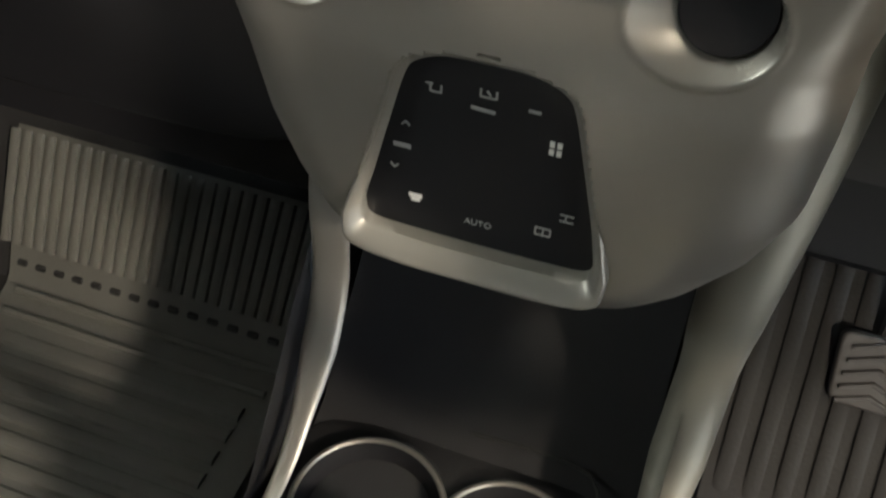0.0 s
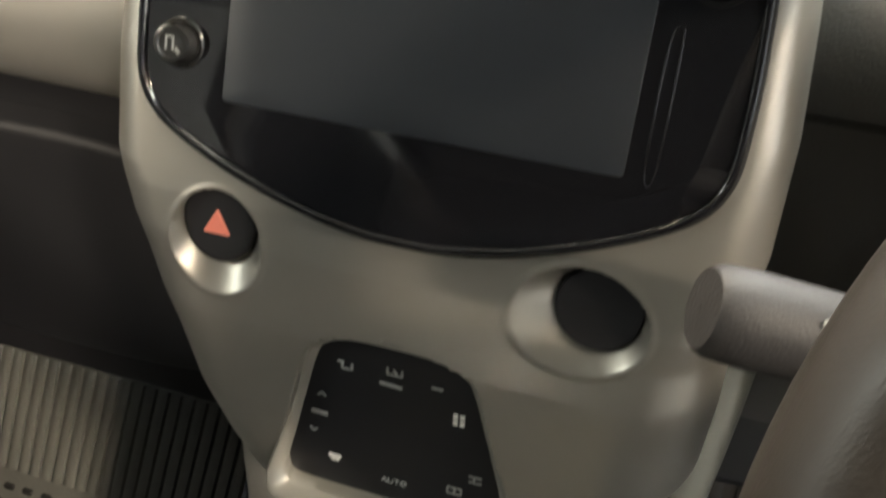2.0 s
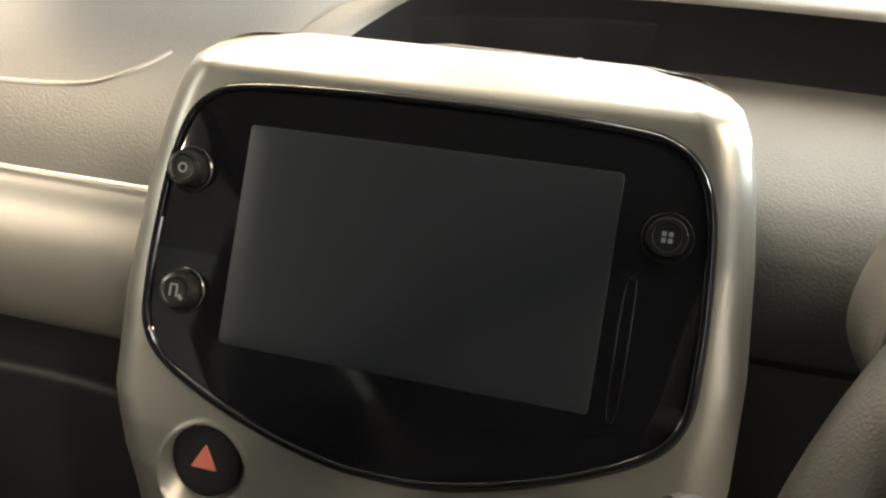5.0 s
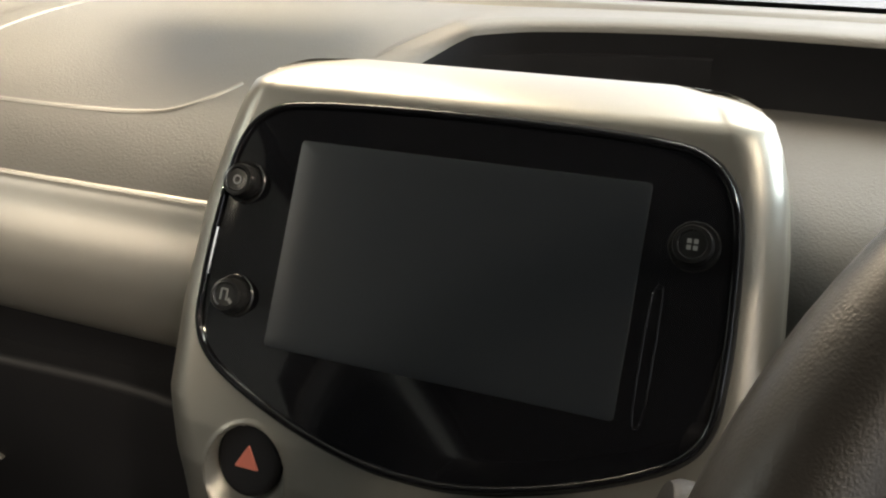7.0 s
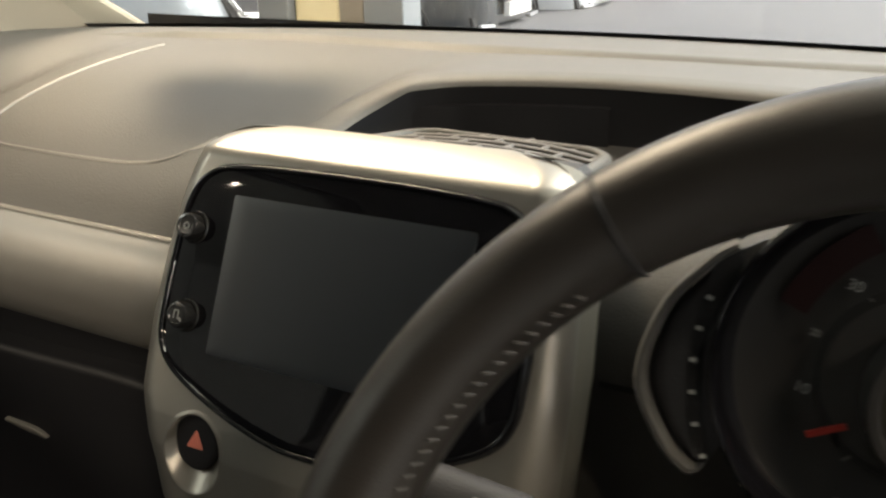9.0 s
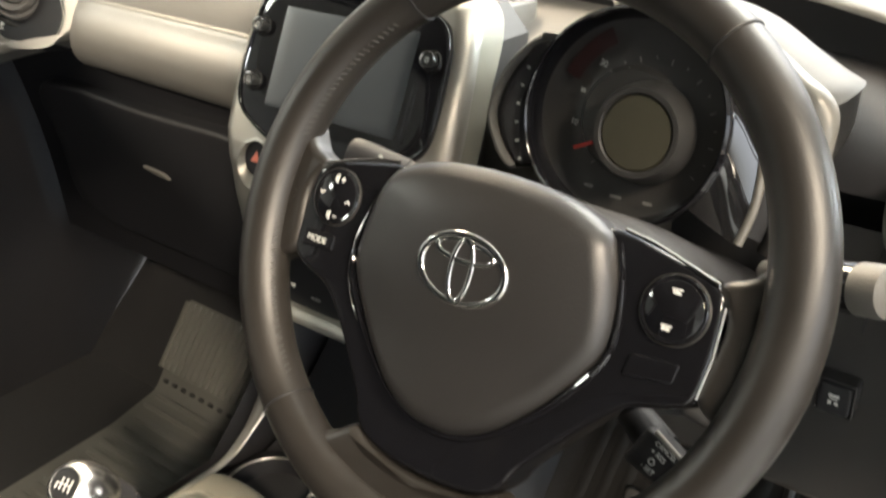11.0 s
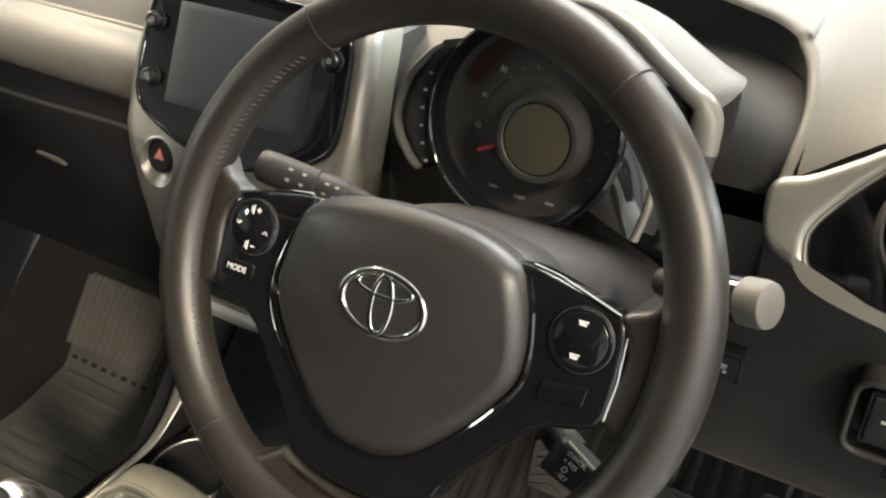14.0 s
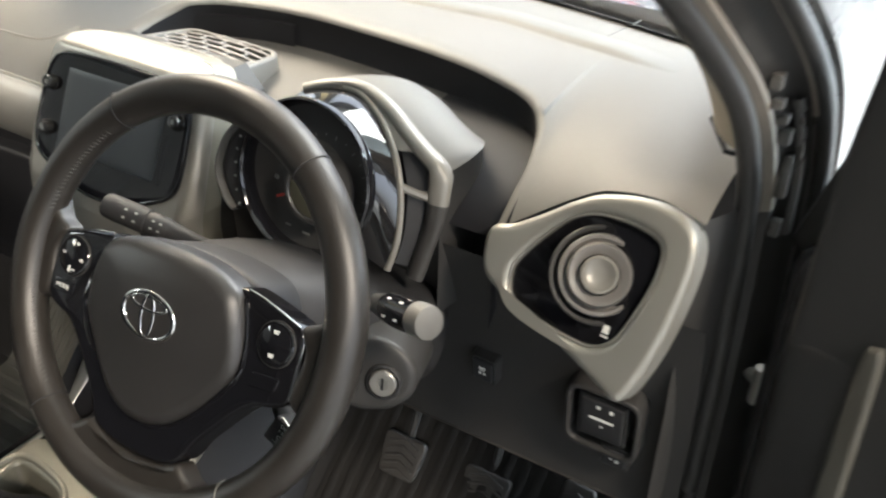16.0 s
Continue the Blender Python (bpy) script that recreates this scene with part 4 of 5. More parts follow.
part("symbol", frame_ring(ellipse(0.0024, 0.0024, -0.003, -0.003, 16), ellipse(0.0017, 0.0017, -0.003, -0.003, 16), CR, 0.0064, 0.006, 0.0001, 1), WHITE_PRINT, cruise)
lettering("- SET", CR, -0.002, -0.0088, 0.0061, 0.0050, WHITE_PRINT, cruise)

# ---- instrument pod ----
pod = thing("instrument_pod", "round speedometer pod with silver-grey hood and olive display", "instrument cluster")
G = tilted((0.293, 0.004, 0.940), 14)
part("housing", lathe([(0.0745, 0.006), (0.071, 0.0), (0.067, -0.008), (0.061, -0.03), (0.055, -0.06), (0.045, -0.08), (0.0005, -0.085)], G, 64, -0.015, 0.003, cap1=True), DARK, pod)
part("bezel", lathe([(0.069, -0.006), (0.0725, 0.008), (0.0750, 0.016), (0.0767, 0.0180), (0.0787, 0.0165), (0.0793, 0.011), (0.0765, 0.003)], G, 80, -0.015, 0.003), GLOSS, pod, "glossy black bezel")
# Lifted black: the haze of the lens is put into the dial's colour.
DIAL = material("hazed_dial_black", (0.034, 0.033, 0.032), 0.35, vary=0.1, bump=0, spec=0.45)
DIM = material("dim_dial_print", (0.16, 0.16, 0.15), 0.5, bump=0)
dial = part("dial_face", lathe([(0.0725, 0.002), (0.052, -0.003), (0.040, -0.001), (0.036, 0.004), (0.0003, 0.006)], G, 72, -0.014, 0.002, cap1=True), DIAL, pod, "black speedometer face")
part("display_ring", lathe([(0.037, 0.002), (0.0335, 0.018), (0.0315, 0.0225), (0.028, 0.0225), (0.0268, 0.0205)], G, 56, 0.001, -0.003), DIAL, dial)
part("display", lathe([(0.0272, 0.019), (0.0255, 0.0212), (0.0003, 0.0225)], G, 48, 0.001, -0.003, cap1=True), LCD, dial, "blank olive round display")
for k in range(19):
    a = radians(222 - 14.2 * k)
    r0, r1 = (0.0465, 0.0505) if k % 2 == 0 else (0.0485, 0.0505)
    part("tick", bar(G, r0 * math.cos(a), r0 * math.sin(a), r1 * math.cos(a), r1 * math.sin(a), 0.0012, 0.0008), DIM, dial)
part("scale_line", tube([G(0.0452 * math.cos(a), 0.0452 * math.sin(a), 0.0012) for a in np.linspace(radians(215), radians(120), 40)], 0.0004, 5), GREY_PRINT, dial)
for txt, deg in (("10", 187), ("20", 163), ("30", 138)):
    a = radians(deg)
    lettering(txt, G, 0.0575 * math.cos(a), 0.0575 * math.sin(a), 0.0018, 0.0065 if txt != "20" else 0.0042, GREY_PRINT, dial, turn=-12)
part("needle", bar(G, 0.042 * math.cos(radians(206)), 0.042 * math.sin(radians(206)), 0.058 * math.cos(radians(206)), 0.058 * math.sin(radians(206)), 0.004, 0.0028, 0.0012), RED, dial, "short red needle")
part("red_zone", loft([[G(r * math.cos(a), r * math.sin(a), 0.0035 + (r - 0.064) * 0.05) for a in np.linspace(radians(158), radians(122), 14)] for r in (0.064, 0.076)], closed=False), material("dark_red_print", (0.016, 0.003, 0.003), 0.4, bump=0), dial)
part("marks", merged(*[bar(G, u, v, u + d, v, 0.004, 0.0022) for u, v, d in ((-0.038, -0.050, 0.007), (-0.016, -0.053, 0.009), (0.010, -0.052, 0.007))]), DIM, dial)
# rev counter bulge on the passenger side of the pod
TB = [(-0.086, 0.048), (-0.096, 0.040), (-0.112, 0.019), (-0.119, -0.012), (-0.107, -0.036), (-0.095, -0.046), (-0.089, -0.044), (-0.0955, -0.02), (-0.0962, 0.008), (-0.092, 0.034)]
tach = part("rev_counter", slab(spline(TB, 8), G, 0.014, -0.05, 0.006), DARK, pod, "narrow black rev counter window")
part("rim", loft([[G(u + (u + 0.07) * k, v * (1 + k), w) for u, v in spline(TB[:7], 8, closed=False)] for k, w in ((0.0, 0.010), (0.0, 0.019), (0.02, 0.0205), (0.06, 0.0205), (0.10, 0.017), (0.11, -0.04))], closed=False), SHELF, tach, "satin grey rim")
for k in range(6):
    a = radians(165 + 8 * k)
    part("tick", bar(G, 0.0985 * math.cos(a), 0.0985 * math.sin(a), 0.1015 * math.cos(a), 0.1015 * math.sin(a), 0.0142, 0.0018), GREY_PRINT, tach)
# lens wedge and hood
lens_in = [G(-0.015 + 0.0745 * math.cos(a), 0.003 + 0.0745 * math.sin(a), 0.004) for a in np.linspace(radians(118), radians(-42), 40)]
hood_line = spline([(0.236, 0.047, 1.009), (0.265, 0.060, 1.014), (0.293, 0.063, 1.013), (0.322, 0.053, 1.002), (0.346, 0.039, 0.985), (0.362, 0.028, 0.964), (0.372, 0.018, 0.936), (0.376, 0.006, 0.902), (0.372, -0.005, 0.874)], 6, closed=False)
hl = [tuple(lerp(i / 39, np.linspace(0, 1, len(hood_line)), [p[k] for p in hood_line]) for k in range(3)) for i in range(40)]
lens_rows = []
for s in np.linspace(0, 1, 17):
    row = []
    for a, b in zip(lens_in, hl):
        p = Vector(a).lerp(Vector(b), float(s))
        row.append(tuple(p + (p - Vector((0.285, 0.06, 0.94))).normalized() * 0.001 * math.sin(math.pi * s)))
    lens_rows.append(row)
LENS = material("clear_dial_lens", (0.012, 0.012, 0.013), 0.04, vary=0.1, bump=0.0, spec=1.0)
part("lens", loft(lens_rows, closed=False), LENS, pod, "clear glossy lens over the dials")
wing = spline([(0.235, 0.050, 1.0105), (0.262, 0.065, 1.0170), (0.293, 0.071, 1.0175), (0.328, 0.064, 1.008), (0.356, 0.056, 0.992), (0.378, 0.052, 0.978), (0.395, 0.050, 0.966), (0.399, 0.043, 0.945), (0.398, 0.036, 0.915), (0.393, 0.026, 0.885), (0.389, 0.018, 0.862)], 6, closed=False)
part("hood", tube([tuple(p) for p in wing[:45]], [lerp(k, [0, 14, 30, 38, 60], [0.0062, 0.0078, 0.0105, 0.0120, 0.0110]) for k in range(45)], 16, squash=(1.0, 0.7)), FASCIA, pod, "satin grey hood rim")
# Lower rim split off; shade is put into its darker plastic.
part("hood_foot", tube([tuple(p) for p in wing[43:]], 0.0112, 16, squash=(1.0, 0.7)), KNEE, pod, "lower end of the hood, shade put into its dark colour")
part("hood_inner", tube([tuple(np.array(p) + (0.0, 0.001, 0.001)) for p in hood_line[8:]], 0.0036, 10), FASCIA, pod)
part("hood_band", loft([[tuple(hood_line[min(len(hood_line) - 1, int(i * 26 / 30))] + np.array((0, 0.002, 0.0015))) for i in range(31)], [tuple(wing[int(i * 30 / 30)] + np.array((0, -0.003, 0.001))) for i in range(31)]], closed=False), FASCIA, pod)
part("hood_strut", tube([(0.367, 0.024, 0.952), (0.380, 0.033, 0.944), (0.396, 0.042, 0.938)], 0.0042, 8), FASCIA, pod)
dome, skirt = [], []
for k in np.linspace(0, 1, 12):
    end = 38.0 - 9.0 * k ** 1.6
    row = []
    for i in np.linspace(0, end, 32):
        p = np.array([lerp(i, range(len(wing)), [q[c] for q in wing]) for c in range(3)])
        swell = math.sin(math.pi * k) * 0.010 * math.sin(math.pi * min(1.0, i / end) * 0.8)
        row.append((0.295 + (p[0] - 0.295) * (1 - 0.32 * k ** 3) + 0.060 * k * (1 - 0.7 * k) * (i / end), p[1] + 0.004 + 0.105 * k, p[2] + 0.4 * swell + 0.022 * k * (i / end) ** 2 - 0.050 * k ** 2.2))
    dome.append(row)
    skirt.append(row[-1])
part("hood_back", loft(dome, closed=False), PAD, pod, "rounded back of the hood")
part("hood_side", loft([skirt, [(x - 0.002, y, z - 0.006) for x, y, z in skirt], [(x - 0.002, y, z - 0.16) for x, y, z in skirt]], closed=False), CHARCOAL, pod, "dark side of the pod below the hood")
# Dark sheet behind the hood's opening, put in for the shade there.
part("hood_shade_sheet", loft([[tuple(wing[min(len(wing) - 1, 30 + i)] + np.array((0, 0.010, 0))) for i in range(30)], [tuple(hood_line[min(len(hood_line) - 1, 24 + int(i * 0.8))] + np.array((0, 0.012, 0))) for i in range(30)]], closed=False), DARK, pod)

# ---- switches on the knee panel ----
def switch(label, x, y, z, wide, high, marks):
    s = thing("switch", label, "switch", "switches on the knee panel")
    fr = tilted((x, y, z), -6)
    part("surround", frame_ring(rounded([(-wide, -high), (wide, -high), (wide, high), (-wide, high)], 0.004), rounded([(-wide + 0.0025, -high + 0.0025), (wide - 0.0025, -high + 0.0025), (wide - 0.0025, high - 0.0025), (-wide + 0.0025, high - 0.0025)], 0.003), fr, 0.004, -0.02, 0.0015, 3), CHARCOAL, s)
    b = part("key", slab(rounded([(-wide + 0.003, -high + 0.003), (wide - 0.003, -high + 0.003), (wide - 0.003, high - 0.003), (-wide + 0.003, high - 0.003)], 0.003), fr, 0.006, -0.01, 0.002), DARK, s)
    part("symbol", merged(*[bar(fr, *m, 0.006, t) for *m, t in marks]), WHITE_PRINT, b)
    return fr


switch("small black stability control switch with a white symbol", 0.442, 0.078, 0.733, 0.0155, 0.0170, [(-0.004, 0.004, 0.004, 0.004, 0.0024), (-0.003, 0.001, 0.003, 0.001, 0.0012), (-0.004, -0.003, -0.001, -0.003, 0.003), (0.001, -0.003, 0.004, -0.003, 0.003)])
fr = switch("black mirror adjuster with white arrow bar in a grey surround", 0.582, 0.070, 0.737, 0.026, 0.028, [(-0.013, 0.002, 0.013, 0.002, 0.003), (-0.006, 0.018, -0.002, 0.018, 0.004), (0.008, 0.017, 0.012, 0.017, 0.004), (-0.001, -0.007, 0.002, -0.007, 0.002)])
switch("small black headlamp level switch with white marks", 0.598, 0.077, 0.690, 0.0155, 0.0150, [(-0.005, 0.003, -0.002, 0.003, 0.002), (-0.004, -0.001, -0.001, -0.001, 0.002), (0.002, -0.002, 0.006, -0.002, 0.004)])
fp = tilted((0.590, 0.072, 0.725), -6)
part("switch_border", frame_ring(rounded([(-0.048, -0.032), (0.032, -0.032), (0.032, 0.052), (-0.048, 0.052)], 0.018), rounded([(-0.042, -0.026), (0.026, -0.026), (0.026, 0.046), (-0.042, 0.046)], 0.014), fp, 0.008, -0.02, 0.003, 4), CHARCOAL, dashboard)

# ---- tunnel console ----
tunnel = thing("tunnel_console", "dark tunnel console with silver side rails and cup holders", "centre console")
for s in (-1, 1):
    e, wide = (0.022, 0.017) if s > 0 else (0.0, 0.0115)
    leg = spline([(s * 0.096 + 1.3 * e, 0.045, 0.80), (s * 0.096 + 1.2 * e, 0.024, 0.73), (s * 0.096 + e, 0.000, 0.66), (s * 0.096 + e, -0.008, 0.60), (s * 0.096 + e * 0.9, -0.040, 0.552), (s * 0.096 + e * 0.7, -0.090, 0.515), (s * 0.098 + e * 0.3, -0.15, 0.508), (s * 0.100, -0.25, 0.505), (s * 0.098, -0.36, 0.505)], 8, closed=False)
    part("side_rail", tube([tuple(p) for p in leg], [wide * (1 + (0.7 if s > 0 else 0.15) * max(0.0, 1 - k / 22)) * lerp(p[1], [-0.13, -0.10, -0.06, -0.03], [0.25, 0.4, 0.75, 1.0] if s > 0 else [0.45, 0.45, 0.6, 1.0]) for k, p in enumerate(leg)], 16, squash=(1.0, 0.35) if s < 0 else (0.9, 0.7)), SILVER if s < 0 else CONSOLE, tunnel, "satin silver rail")
part("body", merged(
    grid(lambda x, t: (x, lerp(t, [0, 0.3, 0.5, 0.7, 0.8, 1], [0.14, 0.10, 0.045, 0.000, -0.020, -0.16]), lerp(t, [0, 0.3, 0.5, 0.7, 0.8, 1], [0.70, 0.60, 0.545, 0.505, 0.481, 0.468])), np.linspace(-0.105, 0.105, 12), np.linspace(0, 1, 24)),
    grid(lambda y, t: (-0.112 - 0.03 * t, y, lerp(y, [-0.5, -0.1, 0.0, 0.2], [0.50, 0.51, 0.62, 0.70]) - 0.4 * t), np.linspace(-0.5, 0.25, 20), np.linspace(0, 1, 6)),
    grid(lambda y, t: (0.112 + 0.03 * t, y, lerp(y, [-0.5, -0.1, 0.0, 0.2], [0.50, 0.51, 0.62, 0.70]) - 0.4 * t), np.linspace(-0.5, 0.25, 20), np.linspace(0, 1, 6))), DARK, tunnel)
TP = lambda u, v, w: (u, v, 0.538 + w)
part("gear_plinth", frame_ring(spline([(-0.066, -0.150), (-0.056, -0.134), (-0.020, -0.129), (0.024, -0.134), (0.070, -0.139), (0.098, -0.155), (0.097, -0.33), (0.0, -0.36), (-0.056, -0.33), (-0.065, -0.20)], 6),
                               spline([(-0.045, -0.180), (-0.020, -0.177), (0.015, -0.180), (0.038, -0.188), (0.053, -0.205), (0.061, -0.24), (0.055, -0.32), (0.01, -0.335), (-0.028, -0.32), (-0.040, -0.22)], 6), TP, 0.004, -0.05, 0.006, 6), CONSOLE, tunnel, "satin silver gear lever surround")
GEAR = spline([(-0.052, -0.222), (-0.058, -0.188), (-0.047, -0.171), (-0.019, -0.168), (0.026, -0.175), (0.050, -0.189), (0.064, -0.214), (0.069, -0.25), (0.064, -0.33), (0.01, -0.345), (-0.03, -0.335), (-0.040, -0.28)], 8)
part("gear_rim", frame_ring(inset(GEAR, -0.0035), inset(GEAR, 0.0035), TP, 0.010, -0.004, 0.003, 5), CONSOLE, tunnel, "raised satin edge round the gaiter")
part("gear_well", loft([[TP(u, v, w) for u, v in inset(GEAR, d)] for d, w in ((0.003, 0.006), (0.005, -0.004), (0.007, -0.030), (0.012, -0.040))]), CONSOLE, tunnel)
CP = lambda u, v, w: (u, v, 0.492 + w)
CUPS = [(-0.046, -0.084, 0.0445), (0.040, -0.083, 0.0435)]
for cx, cy, rr in CUPS:
    part("cup_holder", lathe([(rr, 0.002), (rr - 0.003, -0.004), (rr - 0.006, -0.055), (0.0005, -0.056)], CP, 44, cx, cy, cap1=True), BLACK, tunnel, "deep black cup holder")


def cup_edge(t, grow):
    """How far the joined edge of both cups lies from the middle between them, in the direction t."""
    best = 0.0
    for cx, cy, rr in CUPS:
        dx, dy = cx + 0.004, cy + 0.083
        b = dx * math.cos(t) + dy * math.sin(t)
        q = b * b - dx * dx - dy * dy + (rr + grow) ** 2
        if q > 0:
            best = max(best, b + math.sqrt(q))
    return best


round_cups = np.linspace(0, 2 * math.pi, 97)[:-1]
rim_rings = []
for grow, w in ((0.0, -0.004), (0.0, 0.0015), (0.0012, 0.0030), (0.0028, 0.0030), (0.0042, 0.0015), (0.0046, -0.004)):
    rim_rings.append([CP(-0.004 + cup_edge(t, grow) * math.cos(t), -0.083 + cup_edge(t, grow) * math.sin(t), w) for t in round_cups])
part("cup_rim", loft(rim_rings), SILVER, tunnel, "silver rim with a cusp between the cups")
part("cup_plate", loft([rim_rings[-1], [CP(-0.004 + max(cup_edge(t, 0.008), 0.0) * math.cos(t), -0.083 + cup_edge(t, 0.008) * math.sin(t), -0.003) for t in round_cups], [CP(0.108 * math.copysign(abs(math.cos(t)) ** 0.5, math.cos(t)) - 0.002, -0.083 + 0.066 * math.copysign(abs(math.sin(t)) ** 0.5, math.sin(t)), -0.010) for t in round_cups]]), DARK, tunnel, "dark tray round the cups")
part("tray_edge", tube([(-0.004, -0.012, 0.492), (0.030, -0.010, 0.492), (0.057, -0.010, 0.492), (0.074, -0.014, 0.492), (0.082, -0.024, 0.491), (0.084, -0.034, 0.490)], 0.0014, 8), CHARCOAL, tunnel)

lever = thing("gear_lever", "gear lever with a chrome ball knob and dark gaiter", "gear lever")
part("gaiter", loft([[(cx + a * math.cos(t), cy + b * math.sin(t) + 0.003 * math.sin(5 * t), z) for t in np.linspace(0, 2 * math.pi, 40)[:-1]] for cx, cy, a, b, z in ((0.008, -0.255, 0.052, 0.078, 0.505), (0.006, -0.258, 0.045, 0.066, 0.522), (0.003, -0.266, 0.034, 0.046, 0.548), (0.0, -0.272, 0.025, 0.032, 0.575), (-0.002, -0.276, 0.019, 0.022, 0.605), (-0.003, -0.279, 0.016, 0.017, 0.632))], cap1=True), BLACK, lever, "folded dark gaiter")
f, L = along((-0.004, -0.276, 0.632), (0.004, -0.323, 0.687))
part("neck", lathe([(0.016, 0), (0.0175, 0.012), (0.017, 0.022)], f, 32), DARK, lever)
knob = part("knob", lathe([(0.014, 0.018), (0.0195, 0.026), (0.0222, 0.038), (0.0222, 0.050), (0.0202, 0.061), (0.0165, 0.0675), (0.0132, 0.0695), (0.0126, 0.0680)], f, 44), KNOB_CHROME, lever, "polished chrome ball knob")
part("knob_cap", lathe([(0.0128, 0.066), (0.0122, 0.0685), (0.0003, 0.0695)], f, 40, cap1=True), DARK, knob, "black shift pattern cap")
part("shift_pattern", merged(*[bar(f, *q, 0.0693, 0.0010) for q in ((-0.0065, -0.005, -0.0065, 0.005), (-0.002, -0.005, -0.002, 0.005), (0.0025, -0.005, 0.0025, 0.005), (-0.0065, 0, 0.0065, 0), (0.0065, -0.005, 0.0065, 0.0))]), WHITE_PRINT, knob)

# ---- floor, mats, pedals ----
def floor_z(y):
    return 0.315 + max(0.0, y - 0.10) * 0.9


tagged(part("floor", merged(
    grid(lambda x, y: (x, y, floor_z(y)), np.linspace(-0.68, 0.68, 30), np.concatenate([np.linspace(-1.6, 0.10, 10), np.linspace(0.11, 0.55, 20)])),
    grid(lambda x, z: (x, 0.55, z), np.linspace(-0.68, 0.68, 6), np.linspace(0.70, 1.0, 6))), CARPET), "black carpeted car floor and toe board", "floor", kind="structure")

pmat = thing("floor_mat", "ribbed grey rubber floor mat in the passenger footwell", "floor mat")
MT = lambda u, v, w: (u, v - 0.6 * w if v > 0.10 else v, floor_z(v) + w)
def mat_left(y):
    return lerp(y, [-0.30, 0.0, 0.11, 0.20], [-0.465, -0.480, -0.505, -0.535])


part("sheet", grid(lambda u, y: MT(mat_left(y) + u * (-0.19 - mat_left(y)), y, 0.006), np.linspace(0, 1, 20), np.linspace(-0.30, 0.208, 40)), RUBBER, pmat)
for k in range(26):
    x = -0.515 + 0.0125 * k
    part("rib", tube([MT(x - (0.02 - 0.0008 * k) * (y - 0.12) / 0.08, y, 0.006) for y in np.linspace(0.124, 0.204, 8)], 0.0056, 8, squash=(1.0, 0.8)), RUBBER, pmat)
for k in range(15):
    x = -0.492 + 0.0205 * k
    part("cleat", box(x - 0.0058, x + 0.0058, 0.1065, 0.1150, floor_z(0.11) + 0.004, floor_z(0.11) + 0.0105, 0.002), BLACK_RUBBER, pmat)
for y in (0.085, 0.060):
    part("border", tube([MT(mat_left(y) + 0.015, y, 0.008), MT(-0.21, y, 0.008)], 0.004, 8), RUBBER, pmat)
for k in range(14):
    y = 0.035 - 0.022 * k
    part("cross_rib", tube([MT(mat_left(y) + 0.025, y, 0.007), MT(-0.22, y, 0.007)], 0.0055, 8, squash=(1.4, 0.8)), RUBBER, pmat)
dmat = thing("floor_mat", "ribbed grey rubber floor mat in the driver's footwell", "floor mat")
# Near black: the shade in the driver's footwell is put into this colour.
DMAT = material("shade_toned_mat_rubber", (0.015, 0.0145, 0.014), 0.7, vary=0.35, grain=300, bump=0.5, blotch=22, spec=0.2)
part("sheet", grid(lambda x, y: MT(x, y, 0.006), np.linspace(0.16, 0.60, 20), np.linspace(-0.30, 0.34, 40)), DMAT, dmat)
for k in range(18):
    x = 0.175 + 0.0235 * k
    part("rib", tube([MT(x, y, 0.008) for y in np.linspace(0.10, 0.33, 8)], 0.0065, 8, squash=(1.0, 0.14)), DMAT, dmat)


def pedal(label, x, y, z, wide, high):
    p = thing("pedal", label, "pedal", "foot pedals")
    fr = tilted((x, y, z), 32)
    pd = part("pad", slab(rounded([(-wide * 0.85, -high), (wide * 0.85, -high), (wide, high), (-wide, high)], 0.01), fr, 0.010, 0.0, 0.003), PEDAL_RUBBER, p, "rubber pad, the light on it put into its grey")
    for k in range(5):
        v = -high * 0.75 + k * high * 0.37
        part("tread", tube([fr(-wide * 0.7, v - 0.004, 0.011), fr(0, v + 0.005, 0.011), fr(wide * 0.7, v - 0.004, 0.011)], 0.0022, 6), PEDAL_RUBBER, pd)
    part("arm", tube([fr(0, high * 0.6, -0.006), (x, y + 0.05, z + 0.08), (x - 0.01, y + 0.10, z + 0.25)], 0.006, 8), CHARCOAL, p, "bent steel arm")
    return p


pedal("black rubber clutch pedal on a steel arm", 0.262, 0.195, 0.415, 0.034, 0.030)
pedal("black rubber brake pedal on a steel arm", 0.390, 0.205, 0.405, 0.036, 0.032)
pedal("narrow black accelerator pedal", 0.512, 0.215, 0.405, 0.024, 0.060)

# ---- cabin shell: pillars, windscreen, doors, roof ----
def pillar(s):
    def f(t, k):
        base = np.array((0.640, 0.40, 1.00)) * (1 - t) + np.array((0.56, -0.26, 1.385)) * t
        c = [(-0.050, 0.055, 0.0), (-0.030, 0.012, -0.006), (-0.005, -0.07, 0.0), (0.020, -0.13, -0.01), (0.055, -0.10, 0.0), (0.06, 0.02, 0.01), (0.0, 0.06, 0.01)]
        k = c[k]
        w = 1 - 0.45 * t
        return (s * (base[0] + k[0] * w), base[1] + k[1] * w, base[2] + k[2])
    rings = []
    for t in np.linspace(-0.12, 1.05, 16):
        rings.append([tuple(p) for p in spline([f(t, k) for k in range(7)], 5)])
    return loft(rings, cap0=True, cap1=True)


for s, nm in ((-1, "pillar_left"), (1, "pillar_right")):
    tagged(part(nm, pillar(s), TRIM_CREAM), "cream-grey plastic windscreen pillar trim", "pillar", kind="structure")
GLASS = clear_glass("windscreen_glass", (0.97, 0.99, 0.98))


